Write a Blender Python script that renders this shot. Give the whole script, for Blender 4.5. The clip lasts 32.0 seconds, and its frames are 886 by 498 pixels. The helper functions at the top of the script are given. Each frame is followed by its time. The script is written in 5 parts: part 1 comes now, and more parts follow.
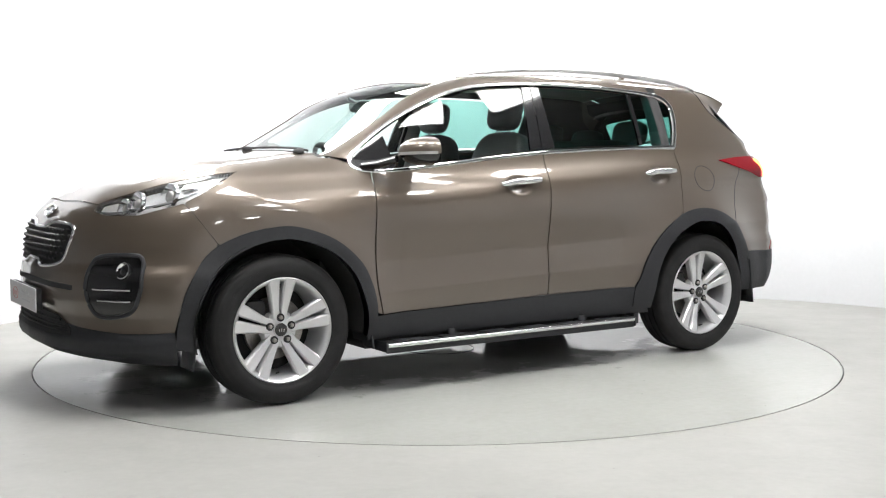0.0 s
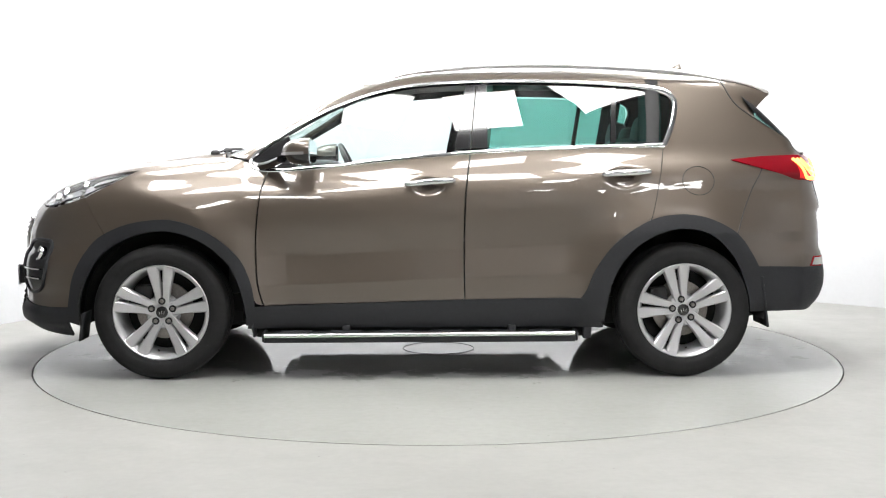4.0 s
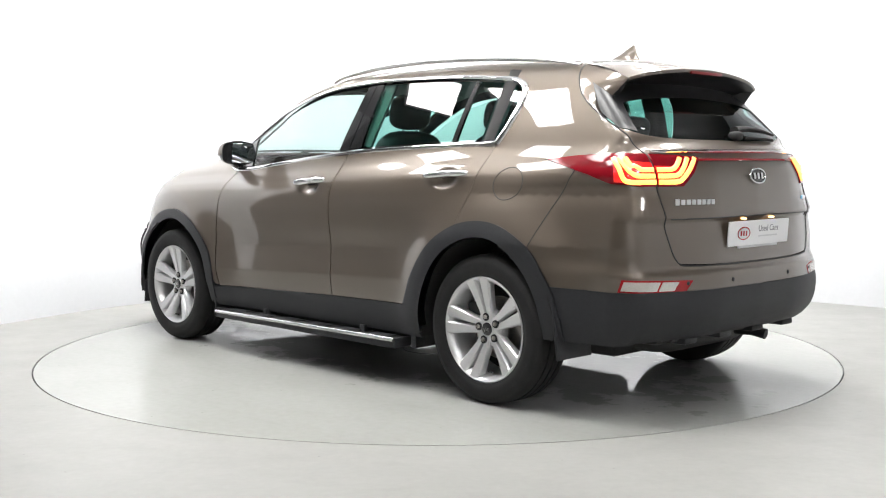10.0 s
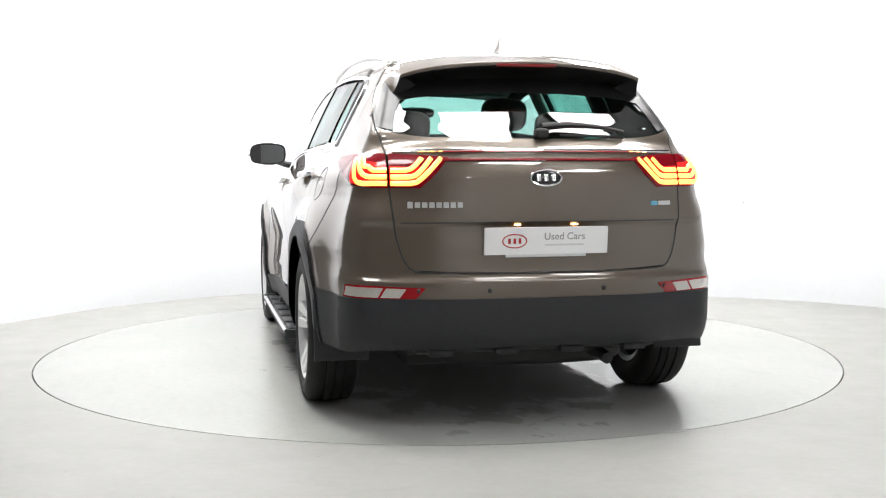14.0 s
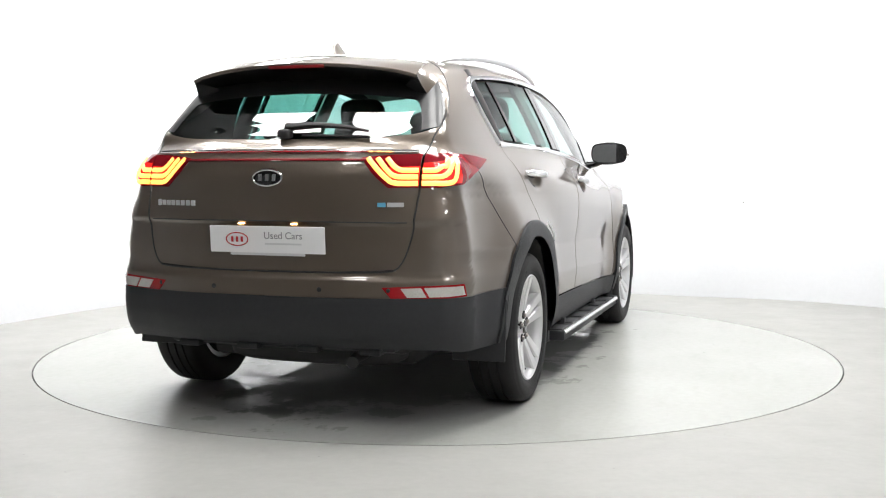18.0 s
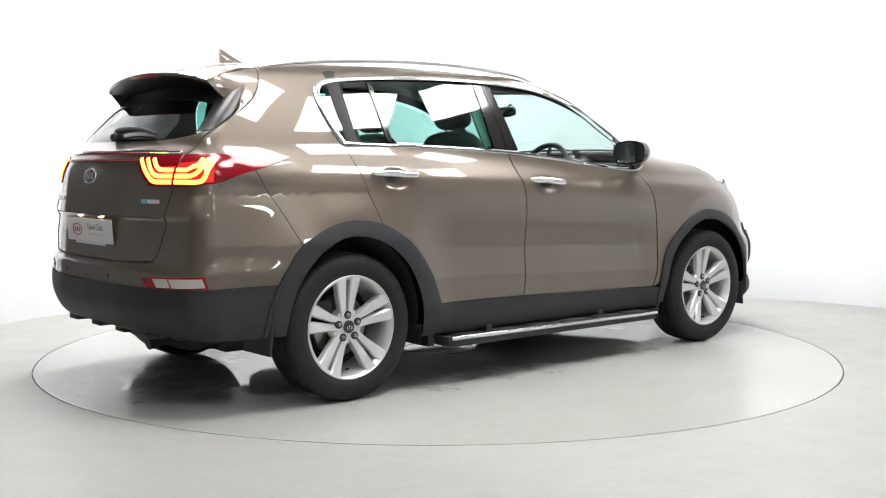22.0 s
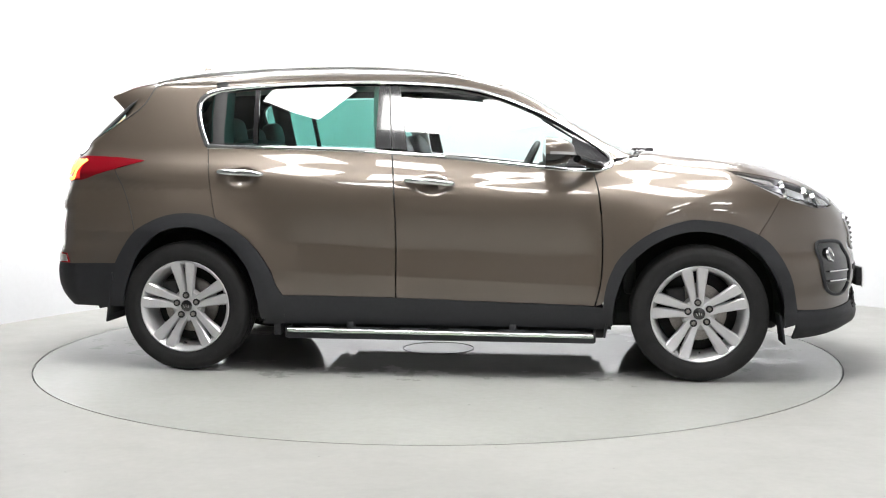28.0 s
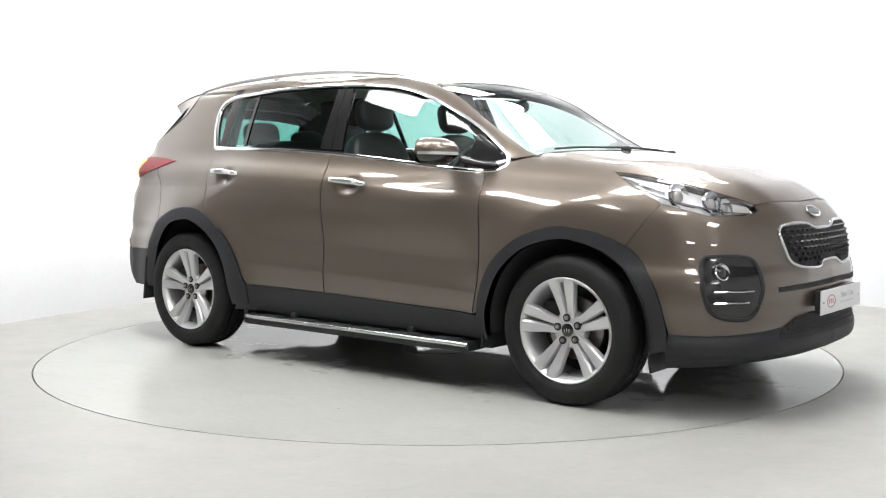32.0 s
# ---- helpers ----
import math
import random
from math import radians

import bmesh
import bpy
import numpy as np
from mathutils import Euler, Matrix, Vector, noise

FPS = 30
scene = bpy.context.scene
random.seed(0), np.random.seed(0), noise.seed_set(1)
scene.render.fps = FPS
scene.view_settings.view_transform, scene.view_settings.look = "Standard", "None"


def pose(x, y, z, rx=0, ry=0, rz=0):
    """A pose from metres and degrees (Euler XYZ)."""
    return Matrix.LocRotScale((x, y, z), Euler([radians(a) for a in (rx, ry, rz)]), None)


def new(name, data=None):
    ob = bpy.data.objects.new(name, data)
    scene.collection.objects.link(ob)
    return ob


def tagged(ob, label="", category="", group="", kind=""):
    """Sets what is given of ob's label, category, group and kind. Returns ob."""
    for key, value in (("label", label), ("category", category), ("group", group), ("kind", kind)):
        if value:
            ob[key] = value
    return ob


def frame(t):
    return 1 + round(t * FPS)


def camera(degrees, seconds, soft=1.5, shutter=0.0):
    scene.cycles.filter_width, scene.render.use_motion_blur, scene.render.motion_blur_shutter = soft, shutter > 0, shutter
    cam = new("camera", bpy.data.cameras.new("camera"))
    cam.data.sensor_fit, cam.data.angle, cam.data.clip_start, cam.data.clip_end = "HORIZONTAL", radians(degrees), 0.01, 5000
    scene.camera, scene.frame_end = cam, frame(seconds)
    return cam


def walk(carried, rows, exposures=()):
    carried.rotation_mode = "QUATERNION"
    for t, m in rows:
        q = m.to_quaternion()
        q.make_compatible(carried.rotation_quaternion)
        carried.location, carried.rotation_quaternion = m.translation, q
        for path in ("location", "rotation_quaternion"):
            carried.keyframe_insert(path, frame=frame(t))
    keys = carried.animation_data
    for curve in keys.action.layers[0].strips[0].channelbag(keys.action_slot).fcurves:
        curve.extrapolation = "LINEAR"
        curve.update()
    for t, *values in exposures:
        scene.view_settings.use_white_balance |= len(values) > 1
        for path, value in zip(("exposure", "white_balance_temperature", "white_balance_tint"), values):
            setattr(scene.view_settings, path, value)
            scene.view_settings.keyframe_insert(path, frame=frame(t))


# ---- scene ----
# The camera stands still; the car turns on a turntable at 7.86 degrees a second.
SECONDS = 32.0
cam = camera(43.75, SECONDS, soft=1.1)
EYE = pose(0, -6.508, 1.103, 0, 0, -0.24) @ pose(0, 0, 0, 90 - 4.489, 0, 0) @ pose(0, 0, 0, 0, 0, -0.054)
walk(cam, [(0.0, EYE), (SECONDS, EYE)], [(0.0, 0.0), (SECONDS, 0.0)])

# ---- world and exposure ----
world = bpy.data.worlds.new("world")
scene.world = world
world.use_nodes = True
world.node_tree.nodes["Background"].inputs[0].default_value = (0.9, 0.95, 1.0, 1)
world.node_tree.nodes["Background"].inputs[1].default_value = 0.02
PANEL_GLOW = 25.0

# ---- materials ----


def material(name, color, rough=0.5, metal=0.0, coat=0.0, bump=0.0, scale=40.0, vary=0.0, glow=None, power=0.0,
             ior=1.5, coat_rough=0.03, rough_vary=0.0, coat_ior=1.5, spec=0.5):
    m = bpy.data.materials.new(name)
    m.use_nodes = True
    nt = m.node_tree
    b = nt.nodes["Principled BSDF"]
    b.inputs["Base Color"].default_value = (*color, 1)
    b.inputs["Roughness"].default_value = rough
    b.inputs["Metallic"].default_value = metal
    b.inputs["Coat Weight"].default_value = coat
    b.inputs["Coat Roughness"].default_value = coat_rough
    b.inputs["IOR"].default_value = ior
    b.inputs["Coat IOR"].default_value = coat_ior
    b.inputs["Specular IOR Level"].default_value = spec
    if glow:
        b.inputs["Emission Color"].default_value = (*glow, 1)
        b.inputs["Emission Strength"].default_value = power
    if vary or bump or rough_vary:
        co = nt.nodes.new("ShaderNodeTexCoord")
        n1 = nt.nodes.new("ShaderNodeTexNoise")
        n1.inputs["Scale"].default_value = scale
        n1.inputs["Detail"].default_value = 6
        nt.links.new(co.outputs["Object"], n1.inputs["Vector"])
        if vary:
            n2 = nt.nodes.new("ShaderNodeTexNoise")
            n2.inputs["Scale"].default_value = scale * 0.07
            n2.inputs["Detail"].default_value = 4
            nt.links.new(co.outputs["Object"], n2.inputs["Vector"])
            add = nt.nodes.new("ShaderNodeMath")
            nt.links.new(n1.outputs[0], add.inputs[0])
            nt.links.new(n2.outputs[0], add.inputs[1])
            ramp = nt.nodes.new("ShaderNodeMapRange")
            ramp.inputs[1].default_value, ramp.inputs[2].default_value = 0.7, 1.3
            ramp.inputs[3].default_value, ramp.inputs[4].default_value = 1 - vary, 1 + vary
            nt.links.new(add.outputs[0], ramp.inputs[0])
            mix = nt.nodes.new("ShaderNodeMix")
            mix.data_type, mix.blend_type = "RGBA", "MULTIPLY"
            mix.inputs[0].default_value = 1
            mix.inputs[6].default_value = (*color, 1)
            nt.links.new(ramp.outputs[0], mix.inputs[7])
            nt.links.new(mix.outputs[2], b.inputs["Base Color"])
        if rough_vary:
            rr = nt.nodes.new("ShaderNodeMapRange")
            rr.inputs[1].default_value, rr.inputs[2].default_value = 0.3, 0.7
            rr.inputs[3].default_value, rr.inputs[4].default_value = rough - rough_vary, rough + rough_vary
            nt.links.new(n1.outputs[0], rr.inputs[0])
            nt.links.new(rr.outputs[0], b.inputs["Roughness"])
        if bump:
            bp = nt.nodes.new("ShaderNodeBump")
            bp.inputs["Strength"].default_value = bump
            bp.inputs["Distance"].default_value = 0.002
            nt.links.new(n1.outputs[0], bp.inputs["Height"])
            nt.links.new(bp.outputs[0], b.inputs["Normal"])
    return m


def tinted_glass(name, tint, gloss=0.10):
    """A thin pane: tinted see-through with a mirror-like surface."""
    m = bpy.data.materials.new(name)
    m.use_nodes = True
    nt = m.node_tree
    out = nt.nodes["Material Output"]
    nt.nodes.remove(nt.nodes["Principled BSDF"])
    clear = nt.nodes.new("ShaderNodeBsdfTransparent")
    clear.inputs[0].default_value = (*tint, 1)
    shine = nt.nodes.new("ShaderNodeBsdfGlossy")
    shine.inputs["Roughness"].default_value = 0.0
    lw = nt.nodes.new("ShaderNodeLayerWeight")
    lw.inputs["Blend"].default_value = 0.5
    power = nt.nodes.new("ShaderNodeMath")
    power.operation = "POWER"
    power.inputs[1].default_value = 5.0
    mul = nt.nodes.new("ShaderNodeMath")
    mul.operation = "MULTIPLY_ADD"
    mul.inputs[1].default_value = 0.9
    mul.inputs[2].default_value = 0.06 + gloss
    mul.use_clamp = True
    nt.links.new(lw.outputs["Facing"], power.inputs[0])
    mix = nt.nodes.new("ShaderNodeMixShader")
    nt.links.new(power.outputs[0], mul.inputs[0])
    nt.links.new(mul.outputs[0], mix.inputs[0])
    nt.links.new(clear.outputs[0], mix.inputs[1])
    nt.links.new(shine.outputs[0], mix.inputs[2])
    nt.links.new(mix.outputs[0], out.inputs[0])
    return m


PAINT = material("bronze_paint", (0.120, 0.095, 0.074), 0.40, 0.5, 1.0, coat_rough=0.012, coat_ior=1.62)
BLACK = material("gloss_black", (0.012, 0.012, 0.013), 0.12, 0, 0.5)
PLASTIC = material("grained_plastic", (0.021, 0.022, 0.025), 0.55, 0, 0, 0.25, 900, 0.1, spec=0.4)
STUD = material("satin_black", (0.012, 0.012, 0.013), 0.30, 0, 0, spec=0.35)
DARK = material("dark_trim", (0.02, 0.02, 0.021), 0.7, 0, 0, 0.1, 300, 0.1)
RUBBER = material("tyre_rubber", (0.017, 0.017, 0.0175), 0.68, 0, 0, 0.3, 260, 0.2, spec=0.25)
CHROME = material("chrome", (0.86, 0.86, 0.87), 0.06, 1.0)
SATIN = material("satin_aluminium", (0.72, 0.72, 0.73), 0.24, 1.0)
RAIL = material("brushed_rail_silver", (0.80, 0.80, 0.81), 0.32, 0.85)
ALLOY = material("alloy_silver", (0.60, 0.60, 0.61), 0.30, 0.45, 0.6)
STEEL = material("brake_steel", (0.33, 0.31, 0.29), 0.42, 1.0, 0, 0.2, 120, 0.2)
GLASS = tinted_glass("clear_tinted_glass", (0.80, 0.885, 0.87), 0.015)
PRIVACY = tinted_glass("privacy_glass", (0.30, 0.56, 0.51), 0.015)
REAR_GLASS = tinted_glass("rear_privacy_glass", (0.30, 0.56, 0.51), 0.015)
SCREEN_GLASS = tinted_glass("windscreen_glass", (0.72, 0.85, 0.82), 0.015)
LAMP_CLEAR = tinted_glass("clear_lamp_lens", (0.93, 0.94, 0.95), 0.02)
RED_LENS = material("red_lens", (0.30, 0.006, 0.010), 0.10, 0, 0.2)
RED_DARK = material("deep_red_lens", (0.20, 0.004, 0.010), 0.10, 0, 0.2, spec=0.3)
GREY_LENS = material("milky_bumper_lens", (0.62, 0.57, 0.54), 0.15, 0.3, 0.6, 0.4, 160, 0.12)
LED_RED = material("lit_red_rim", (0.6, 0.01, 0.01), 0.2, 0, 1.0, glow=(1.0, 0.02, 0.012), power=0.6)
LED = material("lit_tail_tube", (0.9, 0.5, 0.2), 0.2, 0, 0.5, glow=(1.0, 0.36, 0.06), power=2.8)
LED_DIM = material("third_brake_light", (0.16, 0.006, 0.006), 0.3, 0, 0.1, glow=(1.0, 0.05, 0.04), power=0.03)
BULB = material("number_plate_bulb", (1, 0.8, 0.5), 0.3, glow=(1.0, 0.55, 0.22), power=6.0)
WHITE_LENS = material("white_reflector_lens", (0.62, 0.60, 0.58), 0.15, 0.5, 1.0, 0.4, 220)
PLATE = material("plate_white", (0.82, 0.82, 0.83), 0.35, 0, 0.3)
PLATE_RED = material("plate_red", (0.45, 0.02, 0.03), 0.4)
PLATE_PINK = material("plate_pale_red", (0.62, 0.34, 0.34), 0.4)
PLATE_GREY = material("plate_grey", (0.22, 0.22, 0.24), 0.4)
PLATE_PALE = material("plate_pale_grey", (0.62, 0.62, 0.64), 0.4)
BLUE = material("badge_blue", (0.12, 0.42, 0.62), 0.3, 0.2, 0.5)
LEATHER = material("black_leather", (0.035, 0.034, 0.034), 0.5, 0, 0, 0.2, 200, 0.15)
LINING = material("pale_headlining", (0.42, 0.40, 0.37), 0.9, 0, 0, 0.2, 300, 0.06)
LINER = material("arch_liner_felt", (0.02, 0.02, 0.02), 0.9, 0, 0, 0.4, 150, 0.2)
MIRROR = material("mirror_glass", (0.72, 0.74, 0.77), 0.01, 1.0)
WALL = material("white_wall_paint", (0.66, 0.67, 0.69), 0.75, 0, 0, 0.05, 30, 0.02)
BACK = material("dim_unseen_wall", (0.30, 0.30, 0.30), 0.8, 0, 0, 0.05, 12, 0.06)
BACK_PALE = material("pale_bounce_wall", (0.84, 0.84, 0.84), 0.8, 0, 0, 0.05, 12, 0.06)
LAMP_GREY = material("lamp_bezel_grey", (0.60, 0.60, 0.61), 0.30, 0.25)
CEIL = material("ceiling_paint", (0.22, 0.22, 0.225), 0.9, 0, 0, 0.05, 20, 0.08)
DIFFUSER = material("glowing_diffuser", (0.9, 0.9, 0.9), 0.6, glow=(1.0, 0.99, 0.975), power=PANEL_GLOW)
SEAM = material("seam_dark", (0.03, 0.03, 0.03), 0.7)


def floor_material(name, base, wet):
    m = material(name, base, 0.3, 0, 0, 0, 30)
    nt = m.node_tree
    b = nt.nodes["Principled BSDF"]
    co = nt.nodes.new("ShaderNodeTexCoord")

    def noise_node(scale, detail=5.0, rough=0.55, stretch=None):
        n = nt.nodes.new("ShaderNodeTexNoise")
        n.inputs["Scale"].default_value, n.inputs["Detail"].default_value = scale, detail
        n.inputs["Roughness"].default_value = rough
        if stretch:
            mp = nt.nodes.new("ShaderNodeMapping")
            mp.inputs["Scale"].default_value = stretch
            nt.links.new(co.outputs["Object"], mp.inputs[0])
            nt.links.new(mp.outputs[0], n.inputs["Vector"])
        else:
            nt.links.new(co.outputs["Object"], n.inputs["Vector"])
        return n

    def mapped(src, a0, a1, b0, b1):
        r = nt.nodes.new("ShaderNodeMapRange")
        for i, v in enumerate((a0, a1, b0, b1)):
            r.inputs[i + 1].default_value = v
        nt.links.new(src, r.inputs[0])
        return r.outputs[0]

    def times(a, c):
        n = nt.nodes.new("ShaderNodeMath")
        n.operation = "MULTIPLY"
        nt.links.new(a, n.inputs[0])
        nt.links.new(c, n.inputs[1])
        return n.outputs[0]

    broad = mapped(noise_node(0.9).outputs[0], 0.3, 0.7, 0.95, 1.05)
    fine = mapped(noise_node(26, 8).outputs[0], 0.3, 0.7, 0.97, 1.03)
    smear = mapped(noise_node(3.2, 6, 0.6, (1, 2.5, 1)).outputs[0], 0.30, 0.46, 0.96, 1.0)
    speck = mapped(noise_node(34, 1, 0.3).outputs[0], 0.17, 0.20, 0.75, 1.0)
    tone = times(times(broad, fine), times(smear, speck))
    if wet:
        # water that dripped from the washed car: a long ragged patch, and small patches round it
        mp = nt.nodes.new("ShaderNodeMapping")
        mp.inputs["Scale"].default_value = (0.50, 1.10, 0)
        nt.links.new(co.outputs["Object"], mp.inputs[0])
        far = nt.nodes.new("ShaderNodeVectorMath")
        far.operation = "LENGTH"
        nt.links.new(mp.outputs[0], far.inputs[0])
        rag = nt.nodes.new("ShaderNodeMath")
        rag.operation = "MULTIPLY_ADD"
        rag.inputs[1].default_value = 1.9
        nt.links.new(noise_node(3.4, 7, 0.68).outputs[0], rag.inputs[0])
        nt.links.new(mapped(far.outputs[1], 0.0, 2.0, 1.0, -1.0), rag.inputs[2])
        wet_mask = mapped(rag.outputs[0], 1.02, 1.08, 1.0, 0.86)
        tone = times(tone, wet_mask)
        nt.links.new(mapped(wet_mask, 0.86, 1.0, 0.05, 0.24), b.inputs["Roughness"])
        nt.links.new(mapped(wet_mask, 0.86, 1.0, 0.6, 0.3), b.inputs["Specular IOR Level"])
    else:
        nt.links.new(mapped(noise_node(5, 6).outputs[0], 0.3, 0.7, 0.36, 0.46), b.inputs["Roughness"])
        b.inputs["Specular IOR Level"].default_value = 0.18
    mix = nt.nodes.new("ShaderNodeMix")
    mix.data_type, mix.blend_type = "RGBA", "MULTIPLY"
    mix.inputs[0].default_value = 1
    mix.inputs[6].default_value = (*base, 1)
    nt.links.new(tone, mix.inputs[7])
    nt.links.new(mix.outputs[2], b.inputs["Base Color"])
    return m


FLOOR = floor_material("polished_resin_floor", (0.345, 0.345, 0.328), False)
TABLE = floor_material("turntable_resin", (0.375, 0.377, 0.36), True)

# ---- mesh helpers ----


def mesh_ob(name, verts, faces, mat, parent=None, label="", smooth=True, normals=None):
    me = bpy.data.meshes.new(name)
    me.from_pydata([tuple(v) for v in verts], [], [tuple(f) for f in faces])
    me.materials.append(mat)
    if smooth:
        me.polygons.foreach_set("use_smooth", [True] * len(me.polygons))
    me.update()
    if normals is not None:
        me.normals_split_custom_set_from_vertices([tuple(n) for n in normals])
    ob = new(name, me)
    ob.parent = parent
    if label:
        tagged(ob, label)
    return ob


def part(name, bm, mat, parent, label="", smooth=True, angle=40):
    me = bpy.data.meshes.new(name)
    bmesh.ops.recalc_face_normals(bm, faces=bm.faces)
    for f in bm.faces:
        f.smooth = smooth
    if smooth:
        for e in bm.edges:
            if len(e.link_faces) == 2 and e.calc_face_angle(0) > radians(angle):
                e.smooth = False
    bm.to_mesh(me)
    bm.free()
    me.materials.append(mat)
    ob = new(name, me)
    ob.parent = parent
    if label:
        tagged(ob, label)
    return ob


def empty(name, label, category, group="", kind=""):
    return tagged(new(name), label, category, group, kind)


def box(bm, c, s, bevel=0.0, m=None, seg=2):
    g = bmesh.ops.create_cube(bm, size=1.0, matrix=(m or Matrix()) @ Matrix.Translation(c) @ Matrix.Diagonal((*s, 1)))
    if bevel:
        es = list({e for v in g["verts"] for e in v.link_edges})
        bmesh.ops.bevel(bm, geom=es, offset=bevel, segments=seg, affect="EDGES", profile=0.5)
    return bm


def lathe(profile, n, axis="y"):
    """Turn (radius, along) pairs round the axis."""
    bm = bmesh.new()
    rings = []
    for r, a in profile:
        ring = []
        for i in range(n):
            t = 2 * math.pi * i / n
            c, s = r * math.cos(t), r * math.sin(t)
            ring.append(bm.verts.new({"y": (c, a, s), "z": (c, s, a), "x": (a, c, s)}[axis]))
        rings.append(ring)
    for p, q in zip(rings, rings[1:]):
        for i in range(n):
            j = (i + 1) % n
            bm.faces.new((p[i], p[j], q[j], q[i]))
    return bm


def tube(bm, pts, r, n=10, squash=1.0, cap=True, ups=None):
    """A tube along points; r is a number or one for each point."""
    pts = [Vector(p) for p in pts]
    rs = [float(q) for q in r] if isinstance(r, (list, tuple)) else [r] * len(pts)
    rings = []
    for i, p in enumerate(pts):
        d = (pts[min(i + 1, len(pts) - 1)] - pts[max(i - 1, 0)]).normalized()
        up = Vector(ups[i]) if ups is not None else Vector((0, 0, 1)) if abs(d.z) < 0.95 else Vector((1, 0, 0))
        a = d.cross(up).normalized()
        b = a.cross(d)
        rings.append([bm.verts.new(p + rs[i] * (math.cos(2 * math.pi * k / n) * a + squash * math.sin(2 * math.pi * k / n) * b))
                      for k in range(n)])
    for p, q in zip(rings, rings[1:]):
        for i in range(n):
            j = (i + 1) % n
            bm.faces.new((p[i], p[j], q[j], q[i]))
    if cap:
        bm.faces.new(rings[0][::-1])
        bm.faces.new(rings[-1])
    return bm


def moved(bm, m):
    bmesh.ops.transform(bm, matrix=m, verts=bm.verts)
    return bm


def dense(pts, n=33, smooth=True):
    p = np.array(pts, float)
    if smooth and len(p) > 2:
        e = np.vstack([2 * p[0] - p[1], p, 2 * p[-1] - p[-2]])
        t = np.linspace(0, 1, 12, endpoint=False)[:, None]
        segs = [0.5 * (2 * e[i] + (e[i + 1] - e[i - 1]) * t + (2 * e[i - 1] - 5 * e[i] + 4 * e[i + 1] - e[i + 2]) * t ** 2
                       + (3 * e[i] - e[i - 1] - 3 * e[i + 1] + e[i + 2]) * t ** 3) for i in range(1, len(p))]
        p = np.vstack(segs + [p[-1:]])
    L = np.concatenate([[0], np.cumsum(np.linalg.norm(np.diff(p, axis=0), axis=1))])
    s = np.linspace(0, L[-1], n)
    return np.stack([np.interp(s, L, p[:, k]) for k in range(p.shape[1])], 1)


# ---- the studio ----


def cyc_plan():
    """The white wall's foot: an arc behind the turntable that runs out to the front on one side."""
    p = [(-3.28, 0.25), (-3.17, 0.58), (-3.0, 0.98), (-2.5, 1.89), (-1.77, 2.6), (-1.0, 2.96), (0.0, 3.10), (1.2, 2.88), (2.14, 2.50), (2.81, 2.24), (3.38, 1.78),
         (4.1, 1.1), (4.55, 0.1), (4.6, -1.4), (4.4, -3.2), (4.1, -5.0), (3.8, -7.0)]
    return [tuple(q) for q in dense(p, 90)]


def studio():
    plan = cyc_plan()
    high = 3.3
    n = len(plan)
    out = []
    for i, (x, y) in enumerate(plan):
        a, b = plan[max(i - 1, 0)], plan[min(i + 1, n - 1)]
        d = Vector((b[0] - a[0], b[1] - a[1])).normalized()
        out.append((x - d.y * 0.15, y + d.x * 0.15))
    v, f = [], []
    for (x, y), (u, w) in zip(plan, out):
        v += [(x, y, 0), (x, y, high), (u, w, high), (u, w, -0.1)]
    for i in range(n - 1):
        a, b = 4 * i, 4 * i + 4
        f += [(a, b, b + 1, a + 1), (a + 1, b + 1, b + 2, a + 2), (a + 2, b + 2, b + 3, a + 3)]
    w = mesh_ob("wall_backdrop", v, f, WALL)
    for p in w.data.polygons:
        p.use_smooth = abs(p.normal.z) < 0.5
    tagged(w, "smooth white curved studio wall behind the turntable", "wall", kind="structure")
    # floor with a round hole for the turntable
    v, f = [], []
    N = 180
    for i in range(N):
        t = 2 * math.pi * i / N
        c, s = math.cos(t), math.sin(t)
        v += [(2.273 * c, 2.273 * s, -0.012), (2.273 * c, 2.273 * s, 0.0), (3.2 * c, 3.2 * s, 0.0), (11.5 * c, 11.5 * s, 0.0)]
    for i in range(N):
        a, b = 4 * i, 4 * ((i + 1) % N)
        f += [(a, b, b + 1, a + 1), (a + 1, b + 1, b + 2, a + 2), (a + 2, b + 2, b + 3, a + 3)]
    fl = mesh_ob("floor", v, f, FLOOR, smooth=False)
    tagged(fl, "polished pale grey resin studio floor", "floor", kind="structure")
    v = [(2.3 * math.cos(2 * math.pi * i / 90), 2.3 * math.sin(2 * math.pi * i / 90), -0.013) for i in range(90)]
    tagged(mesh_ob("floor_seam", v, [tuple(range(90))], SEAM), "dark gap round the turntable", "floor seam", kind="structure")
    # unseen room behind the camera, added; its wall tones shape the car's reflections
    for nm, x0, x1, y0, y1 in (("wall_west", -7.15, -7, -9, 4.5), ("wall_east", 7, 7.15, -9, 4.5), ("wall_south", -7.15, 0.0, -9.15, -9), ("bounce_wall_south_east", 0.0, 7.15, -9.15, -9),
                               ("wall_north", -7.15, 7.15, 4.5, 4.65)):
        bm = box(bmesh.new(), ((x0 + x1) / 2, (y0 + y1) / 2, 1.9), (x1 - x0, y1 - y0, 3.8))
        tagged(part(nm, bm, {"wall_east": BACK_PALE, "bounce_wall_south_east": BACK_PALE, "wall_west": WALL}.get(nm, BACK), None, smooth=False), "plain unseen wall of the studio room, toned to shape reflections", "wall", kind="structure")
    bm = box(bmesh.new(), (0, -2.3, 3.85), (14.3, 13.9, 0.1))
    tagged(part("ceiling", bm, CEIL, None, smooth=False), "pale grey studio ceiling above the lights", "ceiling", kind="structure")


